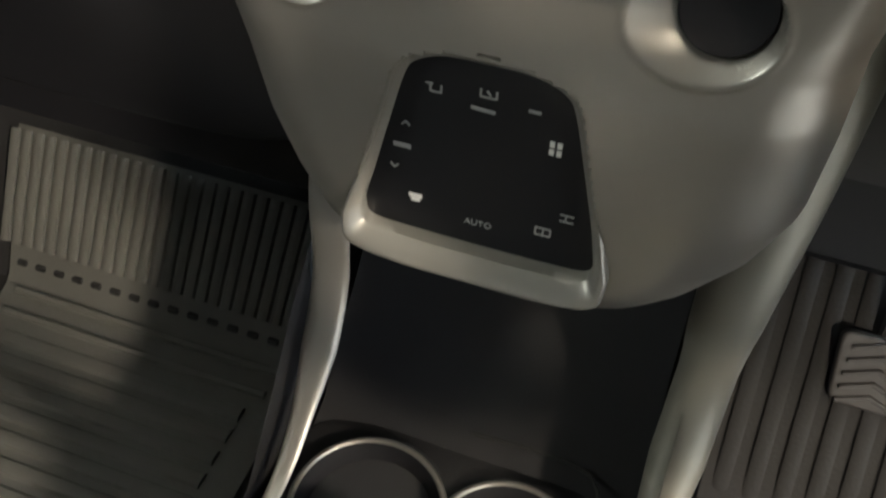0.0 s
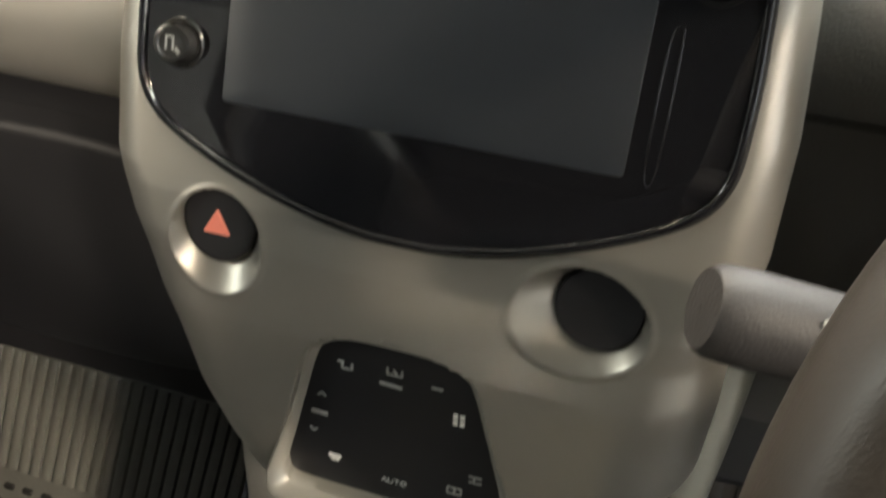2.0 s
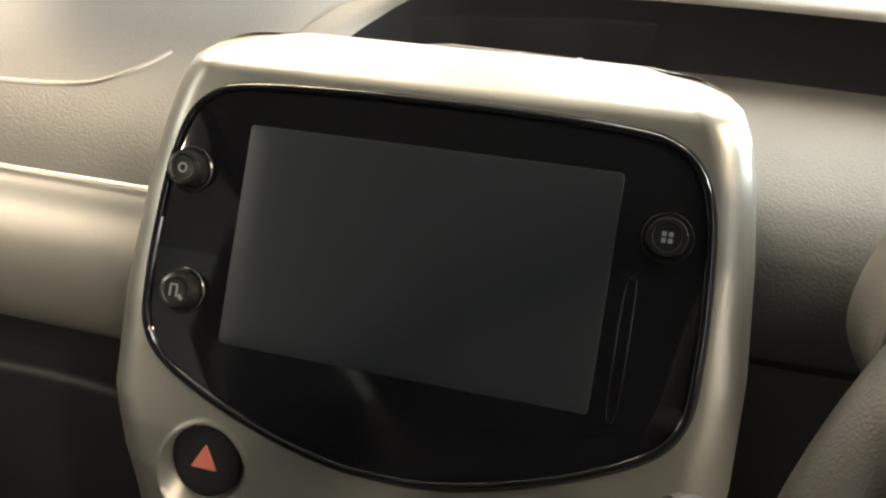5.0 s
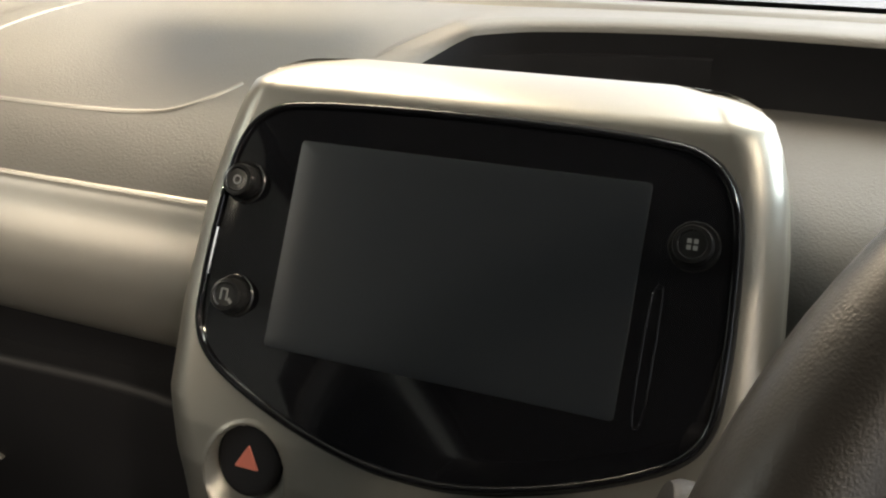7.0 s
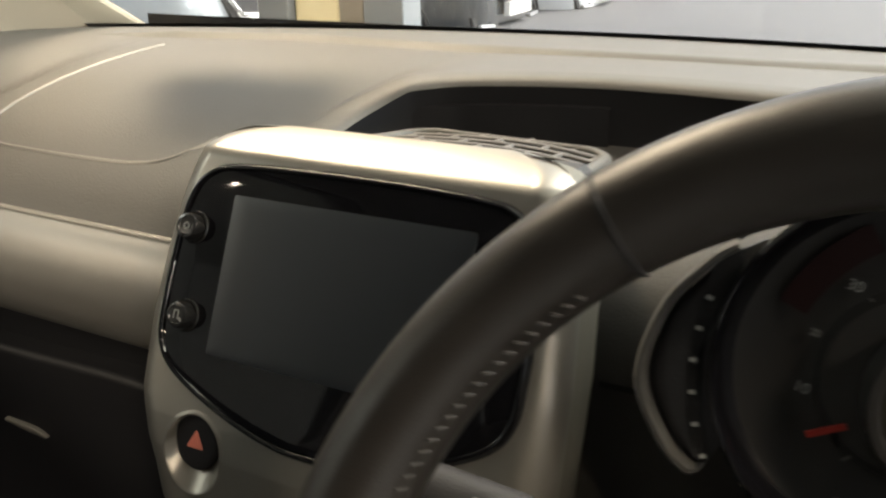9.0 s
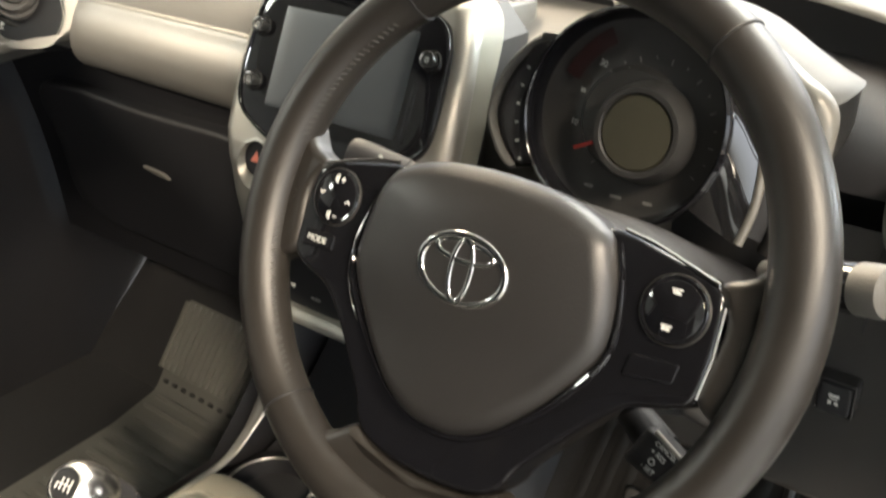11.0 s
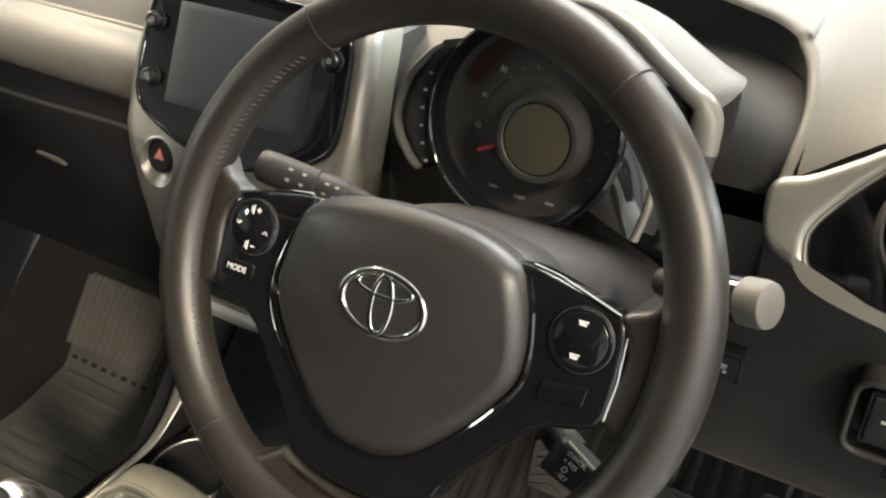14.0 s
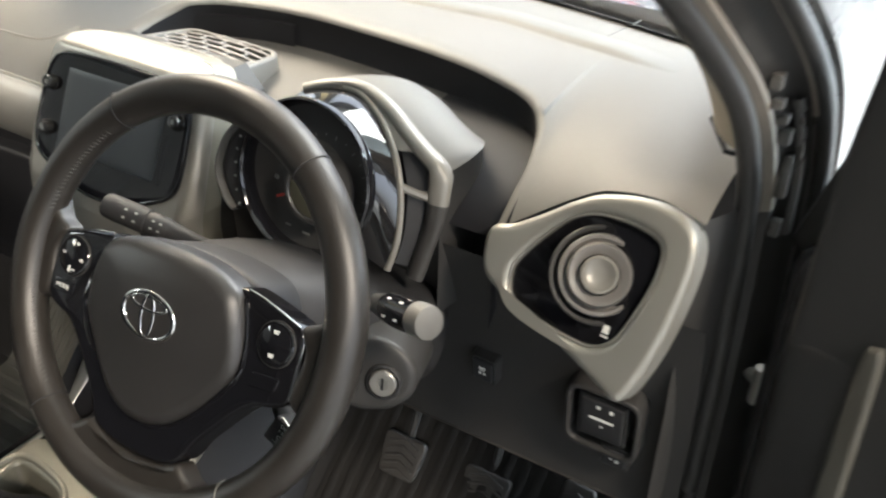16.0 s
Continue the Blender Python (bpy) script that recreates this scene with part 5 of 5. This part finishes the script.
def screen_pt(x, t):
    return (x * (1 - 0.12 * t), (screen_base(x) + 0.01) * (1 - t) + (-0.27 - 0.12 * x * x) * t, 0.998 + (1.392 - 0.998) * t + 0.03 * math.sin(math.pi * t))


ws = tagged(part("windscreen", grid(screen_pt, np.linspace(-0.62, 0.62, 24), np.linspace(0, 1, 14)), GLASS), "clear windscreen with a black lower edge", "windscreen", kind="structure")
ws.visible_shadow = False
part("black_edge", loft([[tuple(np.array(screen_pt(x, t)) + (0, -0.002, -0.001)) for x in np.linspace(-0.62, 0.62, 30)] for t in (-0.03, 0.0, 0.022)], closed=False), DARK, ws)
tag = thing("windscreen_sticker", "white paper tag with a blue border hanging behind the windscreen", "sticker")
BLUE = material("blue_print", (0.02, 0.05, 0.42), 0.5, bump=0)
PAPER = material("white_paper", (0.8, 0.8, 0.78), 0.7, bump=0)
def TG(u, v, w):
    p = screen_pt(-0.312 + u, 0.335 + v / 0.75)
    return (p[0], p[1] - 0.55 * (w + 0.003), p[2] - 0.83 * (w + 0.003))


part("card", slab(rounded([(-0.095, -0.07), (0.095, -0.07), (0.095, 0.03), (-0.095, 0.03)], 0.014), TG, 0.0006, 0.0, 0.0003), BLUE, tag)
part("print", slab(rounded([(-0.085, -0.057), (0.085, -0.057), (0.085, 0.02), (-0.085, 0.02)], 0.006), TG, 0.0012, 0.0004, 0.0002), PAPER, tag)

BODY = material("dark_car_paint", (0.03, 0.03, 0.032), 0.25, vary=0.1, bump=0, coat=0.6)
SEAL = material("rubber_seal", (0.026, 0.0245, 0.023), 0.55, vary=0.2, grain=300, bump=0.2)
HEADLINER = material("grey_headliner", (0.11, 0.11, 0.107), 0.9, vary=0.05, grain=700, bump=0.3)
tagged(part("roof", merged(grid(lambda x, y: (x, y, 1.44 - 0.10 * x * x + 0.03 * math.sin((y + 2.2) * 1.3)), np.linspace(-0.62, 0.62, 16), np.linspace(-2.2, -0.25, 16))), HEADLINER), "pale grey fabric headliner under the roof", "roof", kind="structure")
# Two unseen side walls, added to keep outside light off the gloss parts.
tagged(part("light_block_right", grid(lambda y, z: (0.68, y, z), np.linspace(-2.2, -1.05, 6), np.linspace(0.3, 1.42, 6)), DARK), "unseen dark wall added to block light at the rear side", "wall", kind="structure")
tagged(part("light_block_left", grid(lambda y, z: (-0.70, y, z), np.linspace(-2.2, -1.1, 6), np.linspace(0.3, 1.42, 6)), DARK), "unseen dark wall added to block light at the rear side", "wall", kind="structure")
tagged(part("rear_wall", grid(lambda x, z: (x, -2.2, z), np.linspace(-0.7, 0.7, 6), np.linspace(0.3, 1.45, 6)), DARK), "dark rear cabin wall", "wall", kind="structure")
# passenger door, closed, with its window opening and mirror corner
pdoor = thing("passenger_door", "closed passenger door with dark lower panel and window", "car door")
part("door_panel", merged(grid(lambda y, z: (-0.675 - 0.02 * math.sin((z - 0.3) * 4), y, z), np.linspace(-2.2, 0.35, 10), np.linspace(0.3, 0.93, 10)), grid(lambda y, t: (-0.69 - 0.06 * t, y, 0.93), np.linspace(-2.2, 0.35, 4), np.linspace(0, 1, 3))), BLACK, pdoor)
part("mirror_corner", slab([(0.06, 0.93), (0.10, 1.11), (0.17, 1.08), (0.215, 1.045), (0.235, 0.99), (0.235, 0.93)], lambda u, v, w: (-0.66 + w, u, v), 0.004, -0.01, 0.003), DARK, pdoor, "black triangular mirror corner")
part("window_frame", merged(tube([(-0.68, 0.10, 1.11), (-0.60, -0.22, 1.36), (-0.58, -1.0, 1.40), (-0.58, -2.1, 1.38)], 0.02, 8), tube([(-0.69, 0.055, 0.90), (-0.665, 0.055, 1.12)], 0.012, 8), tube([(-0.66, -1.1, 0.93), (-0.58, -1.1, 1.40)], 0.03, 8)), SEAL, pdoor)
# driver's door opening and the opened door
jamb = thing("door_frame", "black door frame with rubber seals and hinge", "door frame")
def jamb_line(dx, dy, dz=0.0):
    pts = [(0.662 + dx, 0.125 + dy, 0.32), (0.664 + dx, 0.122 + dy, 0.62), (0.664 + dx, 0.124 + dy, 0.78), (0.660 + dx, 0.126 + dy, 0.93), (0.658 + dx, 0.11 + dy, 1.01 + dz), (0.648 + dx, 0.05 + dy, 1.10 + dz), (0.618 + dx, -0.06 + dy, 1.20 + dz), (0.574 + dx, -0.24 + dy, 1.345 + dz), (0.555 + dx, -0.40 + dy, 1.38 + dz), (0.55 + dx, -1.2 + dy, 1.40 + dz)]
    return [tuple(p) for p in spline(pts, 8, closed=False)]


part("pillar_foot", loft([[p for p in jamb_line(dx, dy, dz) if p[2] > 1.035][:14] for dx, dy, dz in ((-0.004, 0.006, 0.0), (-0.012, 0.005, 0.004), (-0.030, 0.022, 0.004), (-0.040, 0.046, 0.0))], closed=False), TRIM_CREAM, jamb, "cream foot of the pillar trim")
foot_line = [jamb_line(dx, dy, dz) for dx, dy, dz in ((-0.004, 0.005, 0.0), (-0.018, 0.006, 0.0), (-0.042, 0.048, 0.0))]
part("foot_gap", tube([min(line, key=lambda p: abs(p[2] - h)) for line, h in zip(foot_line, (1.030, 1.034, 1.040))], 0.0025, 8), BLACK, jamb, "dark gap below the pillar trim")
part("seal", tube(jamb_line(0.003, 0.0), 0.0100, 12), SEAL, jamb, "round rubber door seal")
part("flange", loft([jamb_line(0.0, 0.015), jamb_line(0.018, 0.02, 0.006), jamb_line(0.03, 0.04, 0.012), jamb_line(0.04, 0.045, 0.016)], closed=False), SEAL, jamb)
FLANGE = material("dark_grey_body_paint", (0.085, 0.08, 0.074), 0.28, vary=0.25, grain=90, bump=0.15, coat=0.4, blotch=25)
part("body_flange", loft([jamb_line(0.04, 0.045, 0.016), jamb_line(0.047, 0.050, 0.018), jamb_line(0.050, 0.066, 0.02), jamb_line(0.058, 0.070, 0.022), jamb_line(0.064, 0.092, 0.03), jamb_line(0.075, 0.11, 0.04)], closed=False), FLANGE, jamb, "painted dark metal door flange")
TAN = material("dull_tan_body_primer", (0.17, 0.15, 0.125), 0.5, vary=0.2, grain=120, bump=0.15, blotch=30)
part("flange_strip", loft([[p for p in jamb_line(dx, dy, dz) if p[2] > 0.97] for dx, dy, dz in ((0.0115, 0.012, 0.0), (0.0125, 0.007, 0.0), (0.0205, 0.012, 0.0), (0.0215, 0.020, 0.0))], closed=False), TAN, jamb, "dull tan strip beside the seal")
part("outer_strip", loft([[p for p in jamb_line(dx, dy, 0.016) if p[2] > 1.07] for dx, dy in ((0.041, 0.046), (0.042, 0.038), (0.048, 0.042), (0.049, 0.050))], closed=False), TAN, jamb, "dull tan outer body edge")
part("inner_strip", loft([[p for p in jamb_line(dx, dy, 0.013) if 0.93 < p[2] < 1.09] for dx, dy in ((0.030, 0.036), (0.031, 0.029), (0.036, 0.032), (0.037, 0.040))], closed=False), FLANGE, jamb, "grey painted strip")
for z, high in ((1.112, 0.006), (1.091, 0.004), (1.073, 0.004), (1.053, 0.006), (1.010, 0.020), (0.955, 0.008)):
    x, y, _ = min(jamb_line(0.0255, 0.022, 0.008), key=lambda p: abs(p[2] - z))
    part("flange_clip", box(x - 0.0045, x + 0.0045, y - 0.006, y + 0.004, z - high, z + high, 0.0008), FLANGE, jamb)
part("outer_seal", tube(jamb_line(0.05, 0.05, 0.015), 0.008, 10), SEAL, jamb)
part("side_trim", grid(lambda t, k: (0.640 + 0.022 * k, 0.07 + 0.05 * k, 0.98 - 0.66 * t), np.linspace(0, 1, 14), np.linspace(0, 1, 6)), KNEE, jamb, "dark side kick panel")
for z in (0.80, 0.55):
    part("hinge", merged(tube([(0.708, 0.125, z - 0.02), (0.708, 0.125, z + 0.02)], 0.007, 12), tube([(0.695, 0.14, z), (0.725, 0.11, z)], 0.006, 8)), STEEL, jamb, "bare steel hinge")
ddoor = thing("driver_door", "opened driver's door, dark with a beige inner panel edge", "car door")
DR = seen_from((0.722, 0.145, 0.0), (0.94, -0.34, 0), (0, 0, 1))
part("door_body", slab(rounded([(0.0, 0.32), (1.0, 0.32), (1.0, 0.98), (0.0, 0.98)], 0.05), DR, 0.05, -0.06, 0.02), BODY, ddoor)
part("inner_panel", slab(rounded([(0.03, 0.36), (0.97, 0.36), (0.97, 0.93), (0.03, 0.93)], 0.04), DR, 0.085, 0.05, 0.02), KNEE, ddoor)
part("trim_strip", slab(spline([(0.097, 0.40), (0.124, 0.40), (0.121, 0.70), (0.119, 0.86), (0.116, 0.935), (0.108, 0.942), (0.101, 0.925), (0.099, 0.80), (0.097, 0.6)], 5), DR, 0.092, 0.08, 0.004), material("beige_door_trim", (0.085, 0.079, 0.066), 0.6, vary=0.1, grain=500, bump=0.3), ddoor, "beige door trim edge")
part("mirror_corner", slab(rounded([(0.036, 0.90), (0.34, 0.90), (0.36, 1.30), (0.10, 1.30), (0.050, 1.155), (0.040, 1.06)], 0.012), DR, 0.084, 0.02, 0.008), KNEE, ddoor, "black mirror corner panel")
part("window_frame", tube([DR(0.0, 0.95, 0), DR(0.02, 1.02, 0), DR(0.42, 1.36, 0), DR(1.0, 1.38, 0), DR(1.0, 0.95, 0)], 0.022, 8), SEAL, ddoor)
tagged(part("sill", box(0.66, 0.78, -1.3, 0.2, 0.28, 0.40, 0.02), BODY), "dark door sill", "sill", kind="structure")
# bonnet ahead of the windscreen, below the line of sight
tagged(part("bonnet", grid(lambda x, y: (x, y, 0.97 - 0.35 * (y - 0.5) ** 2 - 0.12 * x * x), np.linspace(-0.75, 0.75, 14), np.linspace(0.52, 1.25, 14)), BODY), "dark car bonnet", "bonnet", kind="structure")

# ---- showroom and forecourt ----
TARMAC = material("wet_tarmac", (0.05, 0.05, 0.052), 0.65, vary=0.3, grain=60, bump=0.3, blotch=0.8)
SHOW_FLOOR = material("showroom_tile", (0.35, 0.34, 0.32), 0.35, vary=0.08, grain=60, bump=0.05, blotch=2)
WALLPAINT = material("grey_wall_paint", (0.40, 0.40, 0.38), 0.8, vary=0.04, grain=80, bump=0.1, blotch=2)
FRAME_GREY = material("grey_window_frame", (0.16, 0.17, 0.18), 0.45, vary=0.06, grain=200, bump=0.1)
CREAM = material("cream_column_paint", (0.72, 0.62, 0.38), 0.6, vary=0.05, grain=60, bump=0.1, blotch=3)
tagged(part("ground", grid(lambda x, y: (x, y, -0.004), np.linspace(-400, 400, 9), np.linspace(-400, 400, 9)), TARMAC), "wet grey tarmac forecourt", "ground", kind="structure")
tagged(part("floor_showroom", box(-6, 6, -6, 2.75, -0.10, 0.004), SHOW_FLOOR, smooth=False), "pale tiled showroom floor", "floor", kind="structure")
tagged(part("ceiling", box(-6, 6, -6, 2.75, 3.3, 3.5), WALLPAINT, smooth=False), "white showroom ceiling", "ceiling", kind="structure")
tagged(part("wall_left", box(-6.2, -6, -6, 2.75, 0, 3.3), WALLPAINT, smooth=False), "grey showroom side wall", "wall", kind="structure")
tagged(part("wall_back", box(-6, 6, -6.2, -6, 0, 3.3), WALLPAINT, smooth=False), "white showroom back wall", "wall", kind="structure")
glazing = thing("glazing_frame", "grey aluminium showroom window frame posts", "window frame", kind="structure")
for x0, x1, m, nm in ((-2.159, -2.010, FRAME_GREY, "post"), (-1.668, -1.497, FRAME_GREY, "post"), (1.9, 2.05, FRAME_GREY, "post"), (5.85, 6.0, FRAME_GREY, "post")):
    part(nm, box(x0, x1, 2.55, 2.68, -0.35, 3.3, 0.008), m, glazing, smooth=False)
part("reveal", box(-1.781, -1.672, 2.56, 2.70, -0.35, 3.3, 0.005), material("brown_reveal", (0.20, 0.17, 0.13), 0.6, bump=0.1), glazing, "brown window reveal", smooth=False)
RAIN = clear_glass("rain_streaked_glass")
nt = RAIN.node_tree
tc = nt.nodes.new("ShaderNodeTexCoord")
mp = nt.nodes.new("ShaderNodeMapping")
mp.inputs["Scale"].default_value = (210, 1, 16)
nz = nt.nodes.new("ShaderNodeTexNoise")
nz.inputs["Scale"].default_value, nz.inputs["Detail"].default_value = 1.0, 3
rp = nt.nodes.new("ShaderNodeMapRange")
rp.inputs["From Min"].default_value, rp.inputs["From Max"].default_value = 0.50, 0.78
rp.inputs["To Max"].default_value = 0.22
wet = nt.nodes.new("ShaderNodeBsdfDiffuse")
wet.inputs["Color"].default_value = (0.8, 0.82, 0.83, 1)
mx = nt.nodes.new("ShaderNodeMixShader")
outp = nt.nodes["Material Output"]
clear = outp.inputs["Surface"].links[0].from_socket
nt.links.new(tc.outputs["Object"], mp.inputs["Vector"])
nt.links.new(mp.outputs[0], nz.inputs["Vector"])
nt.links.new(nz.outputs["Fac"], rp.inputs["Value"])
nt.links.new(rp.outputs[0], mx.inputs[0])
nt.links.new(clear, mx.inputs[1])
nt.links.new(wet.outputs[0], mx.inputs[2])
nt.links.new(mx.outputs[0], outp.inputs["Surface"])
for x0, x1 in ((-6.0, -2.159), (-2.010, -2.006), (-1.497, 1.9), (2.05, 5.85)):
    if x1 - x0 > 0.1:
        pane = part("pane", grid(lambda x, z: (x, 2.63, z), (x0, x1), (-0.3, 3.0)), RAIN, glazing, "rain-streaked glass pane")
        pane.visible_shadow = False
part("header", box(-6, 6, 2.55, 2.68, 3.0, 3.3, 0.01), FRAME_GREY, glazing, smooth=False)
tagged(part("column", box(-2.006, -1.785, 2.58, 2.80, -0.35, 3.3, 0.02), CREAM), "cream painted square column", "column", kind="structure")
tagged(part("plinth", box(-6, 6, 2.70, 2.95, -0.35, 0.004), SHOW_FLOOR, smooth=False), "raised concrete showroom edge", "plinth", kind="structure")

TYRE = material("tyre_rubber", (0.018, 0.018, 0.018), 0.7, bump=0.2)
ALLOY = material("alloy_rim", (0.5, 0.5, 0.5), 0.3, metal=1.0, bump=0)
DARK_GLASS = material("dark_car_glass", (0.015, 0.018, 0.02), 0.05, bump=0)
LAMP_GLASS = material("headlamp_glass", (0.65, 0.68, 0.7), 0.12, vary=0.3, bump=0, blotch=40)
PLATE = material("blank_white_plate", (0.8, 0.8, 0.78), 0.4, bump=0)
BLACK_TRIM = material("black_bumper_plastic", (0.02, 0.02, 0.022), 0.5, bump=0.2)
GROUND_Z = -0.35


def parked_car(label, paint, x, y, heading):
    car = thing("parked_car", label, "car", "cars parked on the forecourt")
    m = Matrix.Translation((x, y, GROUND_Z)) @ Matrix.Rotation(radians(heading), 4, "Z")
    P = lambda a, b, c: tuple(m @ Vector((a, b, c)))
    # lower body: nose at 0, tail at -4.3
    st = [(0.0, 0.52, 0.36, 0.80), (-0.05, 0.70, 0.28, 0.86), (-0.16, 0.82, 0.22, 0.92), (-0.35, 0.88, 0.20, 0.97), (-0.8, 0.90, 0.20, 1.03), (-1.25, 0.91, 0.20, 1.06), (-2.2, 0.91, 0.22, 1.06), (-3.4, 0.91, 0.22, 1.08), (-4.1, 0.86, 0.3, 1.06), (-4.3, 0.74, 0.45, 0.95)]

    def section(a, hw, lo, hi):
        pts = [(-hw * 0.93, lo), (-hw, lo + 0.12), (-hw, lo + (hi - lo) * 0.62), (-hw * 0.95, hi - 0.07), (-hw * 0.78, hi), (0, hi + 0.035), (hw * 0.78, hi), (hw * 0.95, hi - 0.07), (hw, lo + (hi - lo) * 0.62), (hw, lo + 0.12), (hw * 0.93, lo)]
        return [P(a, b, c) for b, c in spline(pts, 4, closed=False)]

    part("body", loft([section(*s) for s in st], cap0=True, cap1=True), paint, car)
    gh = [(-1.05, 0.76, 1.05, 1.07), (-1.5, 0.74, 1.05, 1.36), (-1.9, 0.70, 1.05, 1.54), (-2.7, 0.69, 1.05, 1.58), (-3.6, 0.68, 1.05, 1.52), (-4.15, 0.66, 1.05, 1.15)]
    part("greenhouse", loft([[P(a, b, c) for b, c in ((-hw, lo), (-hw * 0.9, hi - 0.05), (-hw * 0.75, hi), (hw * 0.75, hi), (hw * 0.9, hi - 0.05), (hw, lo))] for a, hw, lo, hi in gh], cap0=True, cap1=True), DARK_GLASS, car, "dark window glass")
    part("roof", loft([[P(a, b * 0.72, 1.0 + h) for b in np.linspace(-1, 1, 8)] for a, h in ((-1.75, 0.50), (-1.95, 0.565), (-2.7, 0.60), (-3.6, 0.54))], closed=False), paint, car)
    for s in (-1, 1):
        part("headlight", loft([[P(*q) for q in ((-0.03, s * 0.50, 0.70 + d), (-0.12, s * 0.74, 0.72 + d), (-0.42, s * 0.905, 0.80 + d), (-0.40, s * 0.905, 0.90 + d * 0.3), (-0.12, s * 0.76, 0.86 + d * 0.3), (-0.02, s * 0.52, 0.81 + d * 0.3))] for d in (0.0, 0.03)], cap0=True, cap1=True), LAMP_GLASS, car, "clear headlight")
        part("fog_trim", loft([[P(*q) for q in ((-0.03 + d, s * 0.50, 0.33), (-0.10 + d, s * 0.76, 0.34), (-0.12 + d, s * 0.78, 0.46), (-0.04 + d, s * 0.52, 0.42))] for d in (-0.03, 0.035)], cap0=True, cap1=True), BLACK_TRIM, car)
        part("fog_strip", tube([P(0.0, s * 0.46, 0.355), P(-0.02, s * 0.74, 0.37)], 0.026, 6), ALLOY, car)
        for a in (-0.85, -3.45):
            fw = lambda u, v, w, a=a, s=s: P(a + u, s * (0.80 + w), 0.33 + v)
            wh = part("wheel", lathe([(0.20, -0.10), (0.31, -0.10), (0.33, -0.06), (0.33, 0.08), (0.31, 0.115), (0.22, 0.115)], fw, 32), TYRE, car, "black tyre")
            part("rim", lathe([(0.22, 0.10), (0.20, 0.09), (0.17, 0.07), (0.06, 0.10), (0.0005, 0.10)], fw, 32, cap1=True), ALLOY, wh, "alloy rim")
            part("arch", lathe([(0.340, 0.04), (0.340, 0.112), (0.365, 0.113), (0.370, 0.04)], fw, 36), BLACK_TRIM, car, "black wheel arch")
    part("grille", loft([[P(*q) for q in ((0.015 + d, -0.46, 0.84), (0.03 + d, 0, 0.86), (0.015 + d, 0.46, 0.84), (0.04 + d, 0.30, 0.57), (0.045 + d, -0.30, 0.57))] for d in (-0.05, 0.0)], cap0=True, cap1=True), BLACK_TRIM, car, "black grille")
    part("grille_bar", tube([P(0.035, -0.40, 0.82), P(0.06, -0.22, 0.61), P(0.065, 0, 0.585), P(0.06, 0.22, 0.61), P(0.035, 0.40, 0.82)], 0.026, 8), CHROME, car, "chrome V bar")
    part("number_plate", loft([[P(0.085 + d, b, c) for b, c in ((-0.28, 0.44), (0.28, 0.44), (0.28, 0.57), (-0.28, 0.57))] for d in (-0.05, 0.012)], cap0=True, cap1=True), PLATE, car, "blank white number plate", smooth=False)
    part("lower_bumper", loft([[P(a, b, c) for b, c in ((-w, 0.18), (-w, 0.32), (w, 0.32), (w, 0.18))] for a, w in ((0.01, 0.5), (-0.1, 0.78), (-0.3, 0.86))], cap0=True, cap1=True), BLACK_TRIM, car)
    return car


def paint(name, c):
    return material(name, c, 0.22, vary=0.04, bump=0, coat=0.8)


parked_car("charcoal grey crossover parked outside the window", paint("charcoal_paint", (0.035, 0.04, 0.045)), -3.83, 8.54, 2)
parked_car("white crossover parked on the wet forecourt", paint("white_paint", (0.75, 0.76, 0.77)), -3.58, 10.62, 2)
parked_car("red crossover parked beside the white one", paint("red_paint", (0.45, 0.03, 0.04)), -3.43, 12.86, 2)
parked_car("bright blue crossover at the end of the row", paint("blue_paint", (0.02, 0.22, 0.60)), -3.33, 14.9, 2)
parked_car("pale silver car close to the window", paint("silver_paint", (0.5, 0.53, 0.55)), -5.45, 6.4, 4)
tagged(part("far_building", box(-60, 30, 60, 62, -0.4, 9), material("pale_far_building", (0.6, 0.62, 0.63), 0.8, blotch=0.3)), "pale distant building across the forecourt", "building", kind="structure")
